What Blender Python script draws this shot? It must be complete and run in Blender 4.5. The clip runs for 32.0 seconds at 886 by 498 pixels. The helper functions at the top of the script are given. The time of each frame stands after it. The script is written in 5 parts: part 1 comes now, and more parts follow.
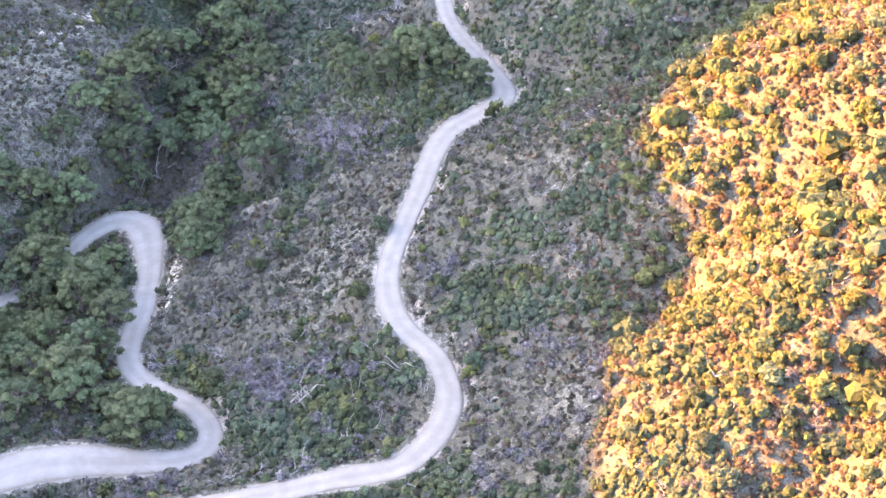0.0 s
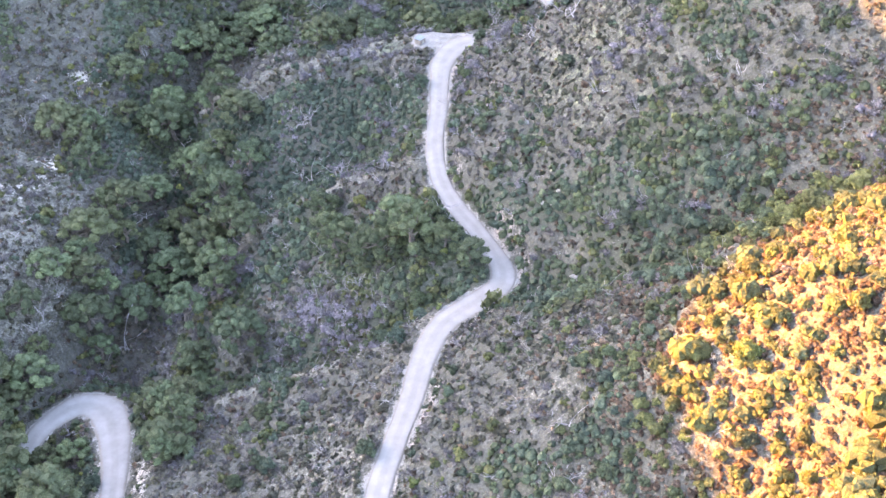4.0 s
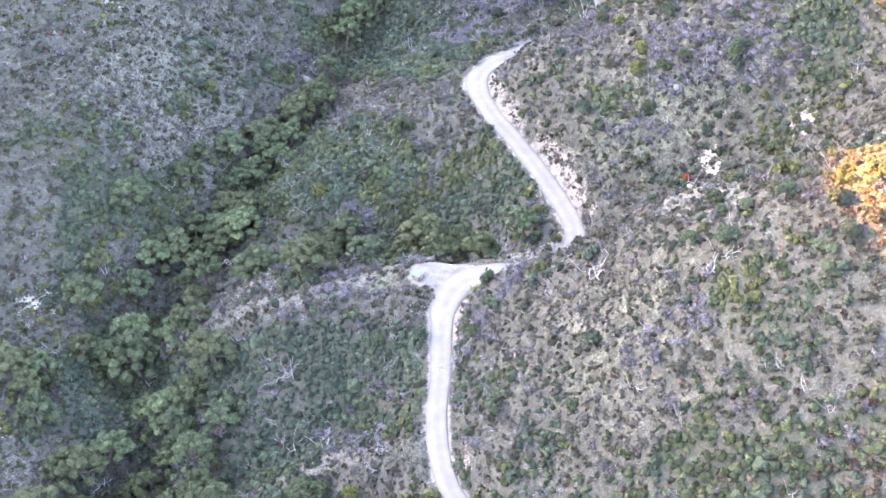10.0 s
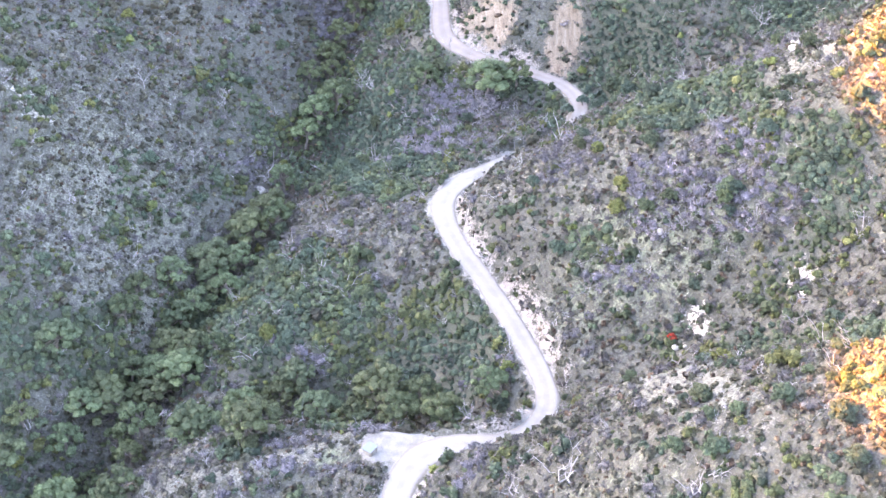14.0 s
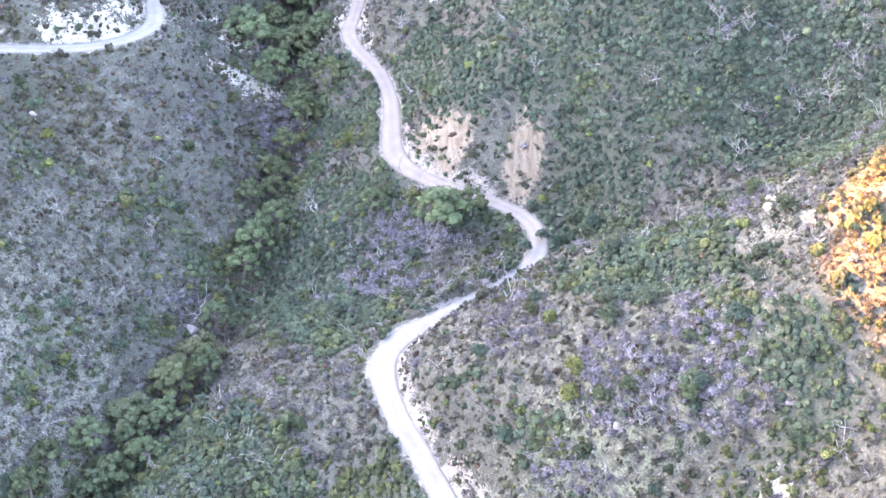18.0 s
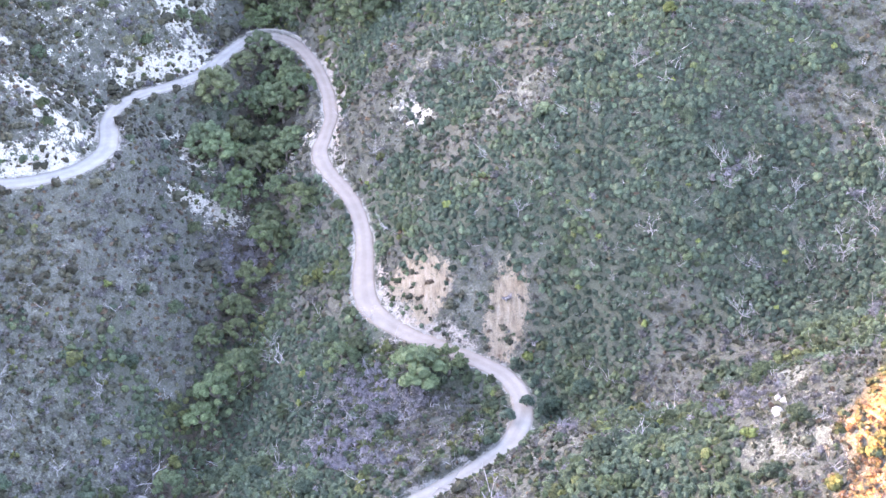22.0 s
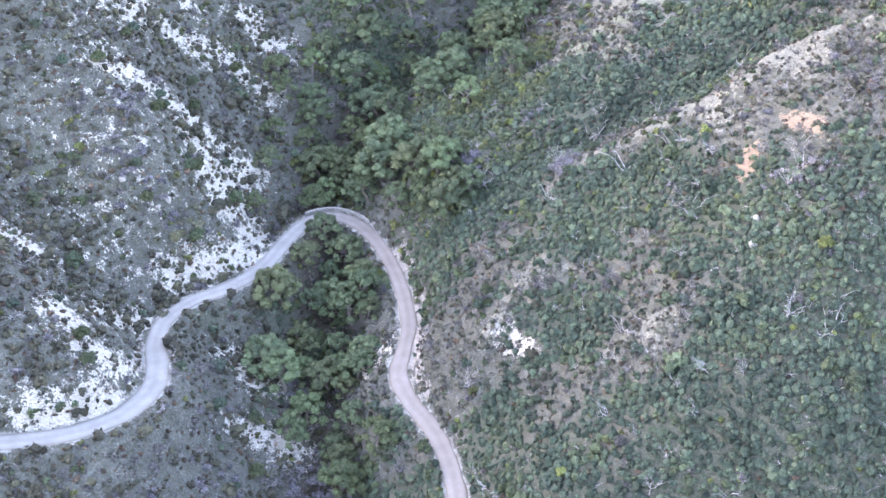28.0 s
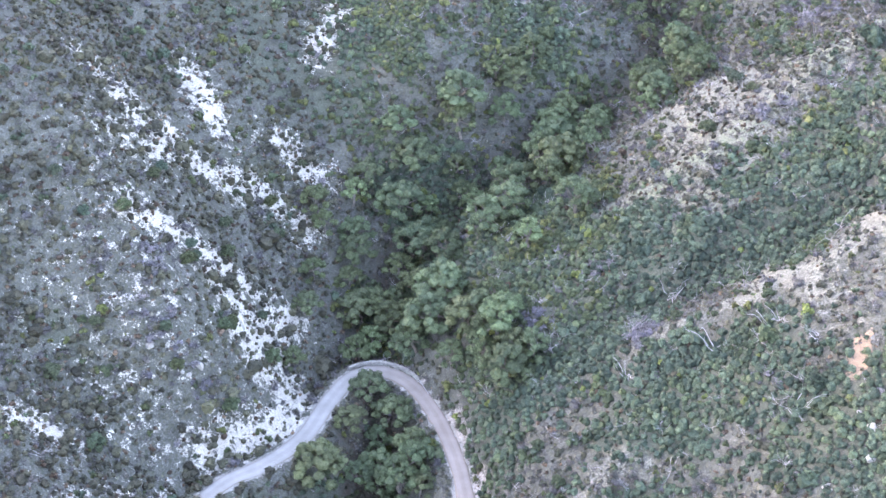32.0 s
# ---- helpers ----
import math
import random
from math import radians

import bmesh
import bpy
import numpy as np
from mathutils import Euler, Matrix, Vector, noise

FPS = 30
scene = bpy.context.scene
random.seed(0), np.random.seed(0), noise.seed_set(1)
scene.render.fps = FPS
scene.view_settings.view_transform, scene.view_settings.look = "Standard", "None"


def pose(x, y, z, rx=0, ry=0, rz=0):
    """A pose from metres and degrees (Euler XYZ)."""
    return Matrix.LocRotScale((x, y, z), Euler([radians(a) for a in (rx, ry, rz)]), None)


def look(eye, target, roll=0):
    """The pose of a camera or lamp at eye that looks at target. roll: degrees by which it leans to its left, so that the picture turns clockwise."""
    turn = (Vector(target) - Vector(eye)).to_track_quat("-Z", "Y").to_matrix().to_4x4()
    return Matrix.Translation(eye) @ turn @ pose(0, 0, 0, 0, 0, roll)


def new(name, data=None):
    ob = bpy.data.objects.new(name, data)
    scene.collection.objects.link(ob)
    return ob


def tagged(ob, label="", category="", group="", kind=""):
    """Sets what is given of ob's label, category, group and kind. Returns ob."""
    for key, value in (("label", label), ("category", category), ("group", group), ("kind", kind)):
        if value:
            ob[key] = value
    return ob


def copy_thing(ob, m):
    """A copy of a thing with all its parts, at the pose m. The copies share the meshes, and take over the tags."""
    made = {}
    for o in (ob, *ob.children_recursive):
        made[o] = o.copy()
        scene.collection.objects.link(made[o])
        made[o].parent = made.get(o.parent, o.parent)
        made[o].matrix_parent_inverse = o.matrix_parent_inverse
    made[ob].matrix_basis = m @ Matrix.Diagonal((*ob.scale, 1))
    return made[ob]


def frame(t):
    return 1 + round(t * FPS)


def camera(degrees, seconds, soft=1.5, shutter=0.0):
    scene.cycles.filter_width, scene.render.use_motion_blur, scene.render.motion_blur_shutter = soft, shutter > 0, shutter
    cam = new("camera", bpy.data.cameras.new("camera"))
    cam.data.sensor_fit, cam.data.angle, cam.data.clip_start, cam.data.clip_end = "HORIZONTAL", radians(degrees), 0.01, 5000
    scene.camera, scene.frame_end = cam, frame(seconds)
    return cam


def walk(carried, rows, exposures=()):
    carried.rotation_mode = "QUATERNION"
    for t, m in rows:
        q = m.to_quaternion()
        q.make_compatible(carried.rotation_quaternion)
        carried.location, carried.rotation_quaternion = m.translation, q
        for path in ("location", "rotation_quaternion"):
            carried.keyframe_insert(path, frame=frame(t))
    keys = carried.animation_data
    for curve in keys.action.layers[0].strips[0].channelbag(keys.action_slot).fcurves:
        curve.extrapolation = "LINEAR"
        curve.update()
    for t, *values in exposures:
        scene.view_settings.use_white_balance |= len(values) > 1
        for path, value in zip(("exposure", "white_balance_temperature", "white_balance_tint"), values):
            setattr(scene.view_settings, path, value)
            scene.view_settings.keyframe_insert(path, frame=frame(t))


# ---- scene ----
import functools

cam = camera(34.0, 32.0, 1.5)
PATH = [
    (0, 0.00, 0.00, 170.00, 51.00, -0.00, 0.00),
    (0.5, 0.03, 4.61, 171.28, 51.01, 0.02, -0.03),
    (1, 0.12, 10.09, 173.06, 51.00, 0.08, -0.09),
    (1.5, 0.33, 15.95, 174.84, 50.97, 0.11, -0.13),
    (2, 0.63, 21.97, 176.72, 50.96, 0.18, -0.19),
    (2.5, 0.93, 28.02, 178.62, 50.95, 0.23, -0.26),
    (3, 1.08, 34.11, 179.75, 50.95, 0.28, -0.32),
    (3.5, 1.14, 39.94, 180.81, 50.97, 0.35, -0.38),
    (5.5, 1.17, 62.94, 184.62, 51.05, 0.58, -0.60),
    (6, 1.20, 68.78, 185.79, 51.05, 0.64, -0.66),
    (6.5, 1.26, 74.77, 187.16, 51.07, 0.69, -0.71),
    (7, 1.23, 80.78, 188.66, 51.09, 0.72, -0.75),
    (7.5, 1.29, 86.75, 190.35, 51.09, 0.77, -0.78),
    (8, 1.29, 92.59, 191.53, 51.11, 0.80, -0.81),
    (8.5, 1.29, 98.41, 192.68, 51.12, 0.84, -0.84),
    (9, 1.20, 103.78, 193.63, 51.15, 0.88, -0.87),
    (9.5, 1.11, 108.90, 194.38, 51.16, 0.93, -0.89),
    (10, 1.47, 113.85, 194.35, 51.17, 0.97, -0.90),
    (10.5, 2.70, 118.55, 194.01, 51.19, 0.99, -0.92),
    (11, 4.68, 123.15, 193.88, 51.17, 1.02, -0.95),
    (11.5, 6.84, 128.17, 193.94, 51.19, 1.03, -0.97),
    (12, 8.01, 133.81, 194.63, 51.19, 1.04, -1.01),
    (12.5, 8.67, 139.65, 195.46, 51.19, 1.06, -1.04),
    (13, 8.73, 145.58, 196.41, 51.18, 1.08, -1.05),
    (13.5, 9.30, 151.42, 197.12, 51.19, 1.12, -1.05),
    (14, 10.08, 157.39, 197.89, 51.21, 1.11, -1.07),
    (14.5, 10.44, 163.34, 198.62, 51.21, 1.07, -1.04),
    (16.5, 14.91, 186.00, 201.55, 51.23, 1.17, -1.09),
    (17, 17.55, 190.99, 202.25, 51.21, 1.15, -1.08),
    (17.5, 20.49, 195.94, 202.80, 51.21, 1.09, -1.07),
    (18, 22.68, 201.12, 203.74, 51.20, 1.13, -1.09),
    (18.5, 25.41, 206.07, 204.64, 51.19, 1.13, -1.09),
    (19, 28.26, 210.98, 205.48, 51.20, 1.12, -1.11),
    (19.5, 30.45, 215.84, 206.37, 51.19, 1.14, -1.15),
    (20, 31.56, 221.22, 207.34, 51.22, 1.15, -1.16),
    (20.5, 31.89, 226.82, 208.45, 51.24, 1.15, -1.17),
    (21, 31.32, 232.51, 209.44, 51.26, 1.17, -1.19),
    (21.5, 29.82, 237.99, 210.41, 51.26, 1.20, -1.19),
    (22, 28.56, 243.77, 211.40, 51.25, 1.23, -1.20),
    (22.5, 28.05, 249.68, 212.21, 51.28, 1.20, -1.16),
    (23, 27.21, 255.31, 213.01, 51.30, 1.20, -1.19),
    (23.5, 25.29, 260.72, 213.88, 51.32, 1.20, -1.20),
    (24, 22.92, 265.86, 214.66, 51.31, 1.23, -1.18),
    (24.5, 20.91, 271.26, 215.54, 51.33, 1.25, -1.19),
    (25, 19.11, 276.76, 216.41, 51.33, 1.24, -1.20),
    (25.5, 16.53, 281.90, 217.19, 51.32, 1.28, -1.21),
    (27.5, 11.46, 305.16, 220.16, 51.35, 1.28, -1.16),
    (28, 10.17, 311.02, 220.90, 51.34, 1.30, -1.16),
    (28.5, 8.94, 316.84, 221.82, 51.34, 1.28, -1.14),
    (29, 7.98, 322.70, 222.68, 51.35, 1.27, -1.14),
    (29.5, 6.51, 328.39, 223.44, 51.36, 1.29, -1.12),
    (30, 5.07, 334.17, 224.31, 51.38, 1.22, -1.07),
    (30.5, 3.69, 339.86, 225.19, 51.40, 1.16, -1.01),
    (31, 2.34, 345.59, 225.99, 51.44, 1.10, -0.94),
    (31.5, 0.72, 351.18, 226.99, 51.44, 1.08, -0.91),
    (32, -0.87, 356.58, 227.86, 51.46, 1.07, -0.92),
]
walk(cam, [(t, pose(x, y, z, rx, ry, rz)) for t, x, y, z, rx, ry, rz in PATH],
     [(0.0, 4.10, 7550, 26.0), (3.0, 4.17, 7600, 26.0), (8.0, 4.43, 7750, 28.0), (13.0, 4.53, 7750, 28.0), (17.0, 4.70, 7600, 27.0), (20.0, 4.55, 7550, 27.5), (24.0, 4.48, 7500, 28.0), (28.0, 4.32, 7450, 26.5), (32.0, 4.37, 7400, 26.0)])
SKY_STRENGTH, SUN_STRENGTH, SUN_COLOUR = 0.15, 5.0, (1.0, 0.45, 0.075)
# Heights of the ridge on the west side, whose shadow fills the canyon
WEST_ALONG = [-400, 100, 322, 342, 357, 374, 391, 400, 410, 424, 446, 462, 476, 502, 544, 570, 700, 1400]
WEST_RIDGE = [130, 138, 152, 165, 166, 171, 176, 184, 197, 203, 202, 197, 195, 198, 205, 207, 225, 260]
# ---- sky, sun ----
SUN_FROM, SUN_UP = Vector((-0.94, 0.34, 0.0)), 16.0
world = bpy.data.worlds.new("sky")
scene.world = world
world.use_nodes = True
wn = world.node_tree.nodes
sky = wn.new("ShaderNodeTexSky")
sky.sky_type, sky.sun_disc = "NISHITA", False
sky.sun_elevation, sky.sun_rotation = radians(SUN_UP), math.atan2(SUN_FROM.x, SUN_FROM.y)
sky.altitude, sky.air_density, sky.dust_density, sky.ozone_density = 400, 1.0, 2.0, 1.0
world.node_tree.links.new(sky.outputs[0], wn["Background"].inputs[0])
wn["Background"].inputs[1].default_value = SKY_STRENGTH
sun = new("sun", bpy.data.lights.new("sun", "SUN"))
sun.data.energy, sun.data.angle, sun.data.color = SUN_STRENGTH, radians(0.53), SUN_COLOUR
sun.matrix_world = look(SUN_FROM * 500 + Vector((0, 0, 500 * math.tan(radians(SUN_UP)))), (0, 0, 0))


# ---- materials ----
def nodes_of(name):
    m = bpy.data.materials.new(name)
    m.use_nodes = True
    nt = m.node_tree
    return m, nt, nt.nodes["Principled BSDF"]


def add(nt, kind, **values):
    n = nt.nodes.new("ShaderNode" + kind)
    for k, v in values.items():
        n.inputs[k.replace("_", " ")].default_value = v
    return n


def ramp(nt, source, stops):
    n = nt.nodes.new("ShaderNodeValToRGB")
    e = n.color_ramp.elements
    while len(e) < len(stops):
        e.new(0.5)
    for el, (p, c) in zip(e, stops):
        el.position, el.color = p, (*c, 1)
    nt.links.new(source, n.inputs[0])
    return n.outputs[0]


def mixed(nt, fac, a, b, blend="MIX"):
    n = nt.nodes.new("ShaderNodeMix")
    n.data_type, n.blend_type = "RGBA", blend
    for sock, v in ((n.inputs[0], fac), (n.inputs[6], a), (n.inputs[7], b)):
        if hasattr(v, "links"):
            nt.links.new(v, sock)
        elif isinstance(v, tuple):
            sock.default_value = (*v, 1)
        else:
            sock.default_value = v
    return n.outputs[2]


def maths(nt, op, a, b=0.0):
    n = nt.nodes.new("ShaderNodeMath")
    n.operation = op
    for sock, v in ((n.inputs[0], a), (n.inputs[1], b)):
        if hasattr(v, "links"):
            nt.links.new(v, sock)
        else:
            sock.default_value = v
    return n.outputs[0]


def where(nt):
    return nt.nodes.new("ShaderNodeNewGeometry").outputs["Position"]


def noise_of(nt, scale, detail=4.0, rough=0.6):
    n = add(nt, "TexNoise", Scale=scale, Detail=detail, Roughness=rough)
    nt.links.new(where(nt), n.inputs["Vector"])
    return n.outputs["Fac"]


def bumped(nt, bsdf, height, strength, distance):
    b = add(nt, "Bump", Strength=strength, Distance=distance)
    nt.links.new(height, b.inputs["Height"])
    nt.links.new(b.outputs[0], bsdf.inputs["Normal"])


def attribute(nt, name):
    n = nt.nodes.new("ShaderNodeAttribute")
    n.attribute_name = name
    return n.outputs["Fac"]


def foliage(name, stops, gloss=0.7, see=0.2, vary=False):
    """Leaves: the plant's own tint along a ramp, each leaf a little lighter or darker, some light passing through."""
    m, nt, b = nodes_of(name)
    col = ramp(nt, attribute(nt, "tint"), stops)
    leaf = nt.nodes.new("ShaderNodeNewGeometry").outputs["Random Per Island"]
    shade = ramp(nt, leaf, [(0.0, (0.68, 0.69, 0.70)), (0.5, (1.0, 1.0, 1.0)), (1.0, (1.35, 1.33, 1.25))])
    col = mixed(nt, 1.0, col, shade, "MULTIPLY")
    vigour = attribute(nt, "vigour")
    col = mixed(nt, 1.0, col, ramp(nt, vigour, [(0.0, (0.74, 0.75, 0.76)), (0.5, (1.0, 1.0, 1.0)), (1.0, (1.32, 1.30, 1.25))]), "MULTIPLY")
    grain = noise_of(nt, 4.5, 3, 0.75)
    col = mixed(nt, 1.0, col, ramp(nt, grain, [(0.32, (0.52, 0.53, 0.55)), (0.5, (0.98, 0.98, 0.98)), (0.68, (1.55, 1.55, 1.5))]), "MULTIPLY")
    bumped(nt, b, grain, 0.7, 0.25)
    if vary:
        plant = nt.nodes.new("ShaderNodeObjectInfo").outputs["Random"]
        col = mixed(nt, 1.0, col, ramp(nt, plant, [(0.0, (0.78, 0.80, 0.80)), (0.35, (1.12, 1.0, 0.95)), (0.7, (0.95, 1.0, 1.05)), (1.0, (1.3, 1.32, 1.25))]), "MULTIPLY")
    nt.links.new(col, b.inputs["Base Color"])
    b.inputs["Roughness"].default_value = gloss
    b.inputs["Specular IOR Level"].default_value = 0.25
    t = nt.nodes.new("ShaderNodeBsdfTranslucent")
    nt.links.new(col, t.inputs[0])
    mx = nt.nodes.new("ShaderNodeMixShader")
    mx.inputs[0].default_value = see
    nt.links.new(b.outputs[0], mx.inputs[1])
    nt.links.new(t.outputs[0], mx.inputs[2])
    nt.links.new(mx.outputs[0], nt.nodes["Material Output"].inputs[0])
    return m


def plain(name, a, b_, scale, rough=0.85, bump=0.4, dist=0.05):
    m, nt, b = nodes_of(name)
    n1, n2 = noise_of(nt, scale), noise_of(nt, scale * 7, 3)
    col = mixed(nt, ramp(nt, n1, [(0.35, (0, 0, 0)), (0.65, (1, 1, 1))]), a, b_)
    col = mixed(nt, 0.6, col, ramp(nt, n2, [(0.3, (0.6, 0.6, 0.6)), (0.7, (1.3, 1.3, 1.3))]), "MULTIPLY")
    nt.links.new(col, b.inputs["Base Color"])
    b.inputs["Roughness"].default_value = rough
    bumped(nt, b, n2, bump, dist)
    return m


def ground_material():
    m, nt, b = nodes_of("hillside_soil")
    big, mid, fine, grit = noise_of(nt, 0.06, 5), noise_of(nt, 0.45, 5, 0.65), noise_of(nt, 2.2, 4, 0.7), noise_of(nt, 9.0, 3, 0.7)
    soil = ramp(nt, mid, [(0.30, (0.046, 0.047, 0.041)), (0.45, (0.074, 0.076, 0.068)), (0.58, (0.110, 0.113, 0.103)), (0.72, (0.172, 0.176, 0.163))])
    litter = ramp(nt, fine, [(0.36, (0.032, 0.034, 0.029)), (0.48, (0.074, 0.076, 0.067)), (0.56, (0.110, 0.113, 0.101)), (0.66, (0.187, 0.192, 0.174))])
    col = mixed(nt, 0.55, soil, litter)
    cell = add(nt, "TexVoronoi", Scale=1.5, Randomness=1.0)
    nt.links.new(where(nt), cell.inputs["Vector"])
    tuft = maths(nt, "ADD", cell.outputs["Distance"], maths(nt, "MULTIPLY", maths(nt, "SUBTRACT", grit, 0.5), 0.5))
    tuft = ramp(nt, maths(nt, "ADD", tuft, maths(nt, "MULTIPLY", maths(nt, "SUBTRACT", mid, 0.5), 1.2)), [(0.30, (1, 1, 1)), (0.46, (0, 0, 0))])
    herb = mixed(nt, cell.outputs["Color"], (0.036, 0.042, 0.029), (0.120, 0.116, 0.092))
    col = mixed(nt, maths(nt, "MULTIPLY", tuft, 0.85), col, herb)
    straw = ramp(nt, fine, [(0.36, (0.102, 0.100, 0.084)), (0.5, (0.170, 0.169, 0.146)), (0.62, (0.258, 0.257, 0.230))])
    green = ramp(nt, fine, [(0.3, (0.092, 0.106, 0.072)), (0.65, (0.190, 0.206, 0.152))])
    chalk = ramp(nt, fine, [(0.25, (0.23, 0.208, 0.182)), (0.5, (0.385, 0.358, 0.32)), (0.8, (0.53, 0.502, 0.455))])
    streak = add(nt, "TexNoise", Scale=1.1, Detail=4.0, Roughness=0.6)
    wash = nt.nodes.new("ShaderNodeVectorMath")
    wash.operation, wash.inputs[1].default_value = "MULTIPLY", (1.0, 0.35, 0.12)
    nt.links.new(where(nt), wash.inputs[0])
    nt.links.new(wash.outputs[0], streak.inputs["Vector"])
    clay = ramp(nt, streak.outputs["Fac"], [(0.3, (0.134, 0.106, 0.080)), (0.5, (0.210, 0.173, 0.135)), (0.7, (0.269, 0.231, 0.191))])
    bank = ramp(nt, fine, [(0.25, (0.150, 0.132, 0.116)), (0.5, (0.273, 0.246, 0.227)), (0.8, (0.370, 0.343, 0.325))])
    duff = ramp(nt, fine, [(0.3, (0.042, 0.046, 0.036)), (0.5, (0.070, 0.078, 0.061)), (0.7, (0.112, 0.120, 0.098))])
    dirt = ramp(nt, mid, [(0.3, (0.160, 0.153, 0.140)), (0.5, (0.209, 0.203, 0.191)), (0.7, (0.267, 0.263, 0.251))])
    leafmould = ramp(nt, fine, [(0.3, (0.03, 0.026, 0.022)), (0.7, (0.10, 0.08, 0.065))])

    def patch(name, low, high):
        f = maths(nt, "ADD", attribute(nt, name), maths(nt, "MULTIPLY", maths(nt, "SUBTRACT", mid, 0.5), 1.1))
        f = maths(nt, "ADD", f, maths(nt, "MULTIPLY", maths(nt, "SUBTRACT", fine, 0.5), 0.7))
        return ramp(nt, f, [(low, (0, 0, 0)), (high, (1, 1, 1))])

    col = mixed(nt, maths(nt, "MULTIPLY", patch("straw", 0.42, 0.62), 0.7), col, straw)
    col = mixed(nt, patch("litter", 0.40, 0.60), col, duff)
    col = mixed(nt, patch("grass", 0.45, 0.65), col, green)
    col = mixed(nt, patch("mould", 0.45, 0.7), col, leafmould)
    col = mixed(nt, patch("bank", 0.42, 0.6), col, bank)
    col = mixed(nt, patch("chalk", 0.48, 0.58), col, chalk)
    col = mixed(nt, patch("clay", 0.48, 0.60), col, clay)
    col = mixed(nt, patch("rust", 0.48, 0.60), col, ramp(nt, fine, [(0.3, (0.185, 0.132, 0.098)), (0.7, (0.27, 0.205, 0.155))]))
    col = mixed(nt, patch("dirt", 0.44, 0.60), col, dirt)
    col = mixed(nt, 0.75, col, ramp(nt, grit, [(0.36, (0.5, 0.5, 0.5)), (0.64, (1.5, 1.48, 1.45))]), "MULTIPLY")
    col = mixed(nt, 0.5, col, ramp(nt, big, [(0.3, (0.75, 0.74, 0.76)), (0.7, (1.2, 1.2, 1.18))]), "MULTIPLY")
    nt.links.new(col, b.inputs["Base Color"])
    b.inputs["Roughness"].default_value = 0.95
    b.inputs["Specular IOR Level"].default_value = 0.15
    bumped(nt, b, maths(nt, "ADD", maths(nt, "MULTIPLY", mid, 2.0), fine), 0.8, 0.35)
    return m


def road_material():
    m, nt, b = nodes_of("graded_dirt")
    mid, fine, grit = noise_of(nt, 0.35, 5, 0.6), noise_of(nt, 1.8, 4, 0.65), noise_of(nt, 12.0, 3, 0.7)
    base = ramp(nt, mid, [(0.3, (0.178, 0.171, 0.161)), (0.5, (0.203, 0.196, 0.187)), (0.7, (0.232, 0.227, 0.219))])
    # wheel tracks are packed lighter, the crown and the edges hold loose brown grit
    across = attribute(nt, "across")
    worn = maths(nt, "ADD", across, maths(nt, "MULTIPLY", maths(nt, "SUBTRACT", fine, 0.5), 0.35))
    track = ramp(nt, worn, [(0.0, (0.92, 0.90, 0.88)), (0.16, (0.94, 0.93, 0.92)), (0.36, (1.06, 1.06, 1.06)), (0.56, (1.05, 1.05, 1.05)), (0.8, (0.96, 0.95, 0.94)), (1.0, (0.72, 0.66, 0.59))])
    col = mixed(nt, 0.9, base, track, "MULTIPLY")
    col = mixed(nt, ramp(nt, attribute(nt, "brown"), [(0.0, (0, 0, 0)), (1.0, (1, 1, 1))]), col, mixed(nt, 1.0, col, (0.93, 0.84, 0.80), "MULTIPLY"))
    col = mixed(nt, 0.4, col, ramp(nt, grit, [(0.3, (0.75, 0.75, 0.75)), (0.7, (1.2, 1.2, 1.2))]), "MULTIPLY")
    nt.links.new(col, b.inputs["Base Color"])
    b.inputs["Roughness"].default_value = 0.92
    bumped(nt, b, maths(nt, "ADD", fine, maths(nt, "MULTIPLY", grit, 0.4)), 0.3, 0.05)
    return m


GROUND, ROAD = ground_material(), road_material()
OAK = foliage("oak_leaves", [(0.0, (0.056, 0.073, 0.043)), (0.5, (0.084, 0.109, 0.062)), (0.85, (0.105, 0.140, 0.076)), (1.0, (0.119, 0.167, 0.075))], see=0.2, vary=True)
# Last two stops are brightened to imitate sunlit leaves; a few others use them
GREEN_STOPS = [(0.0, (0.057, 0.080, 0.061)), (0.3, (0.078, 0.110, 0.081)), (0.5, (0.084, 0.110, 0.070)), (0.72, (0.072, 0.092, 0.048)), (0.9, (0.125, 0.132, 0.058)), (1.0, (0.135, 0.165, 0.060))]
CHAP = foliage("chaparral_leaves", GREEN_STOPS, see=0.35)
BUSH = foliage("shrub_leaves", GREEN_STOPS, see=0.3, vary=True)
TEAL = foliage("blue_green_leaves", [(0.0, (0.073, 0.112, 0.092)), (1.0, (0.112, 0.165, 0.135))], see=0.25, vary=True)
SAGE = foliage("sage_leaves", [(0.0, (0.063, 0.065, 0.049)), (0.35, (0.093, 0.094, 0.071)), (0.7, (0.125, 0.123, 0.099)), (1.0, (0.165, 0.157, 0.135))], see=0.25)
TWIG = foliage("bare_twigs", [(0.0, (0.088, 0.082, 0.078)), (0.3, (0.118, 0.112, 0.114)), (0.6, (0.150, 0.142, 0.162)), (1.0, (0.198, 0.187, 0.228))], see=0.2)
BROWN = foliage("dry_seedheads", [(0.0, (0.064, 0.047, 0.038)), (0.5, (0.109, 0.079, 0.061)), (1.0, (0.230, 0.165, 0.125))], see=0.4)
OLIVE = foliage("dusky_leaves", [(0.0, (0.045, 0.043, 0.032)), (0.5, (0.068, 0.066, 0.048)), (1.0, (0.097, 0.097, 0.066))], see=0.25)
SCARLET = foliage("scarlet_leaves", [(0.0, (0.30, 0.045, 0.03)), (1.0, (0.42, 0.07, 0.045))], see=0.4)
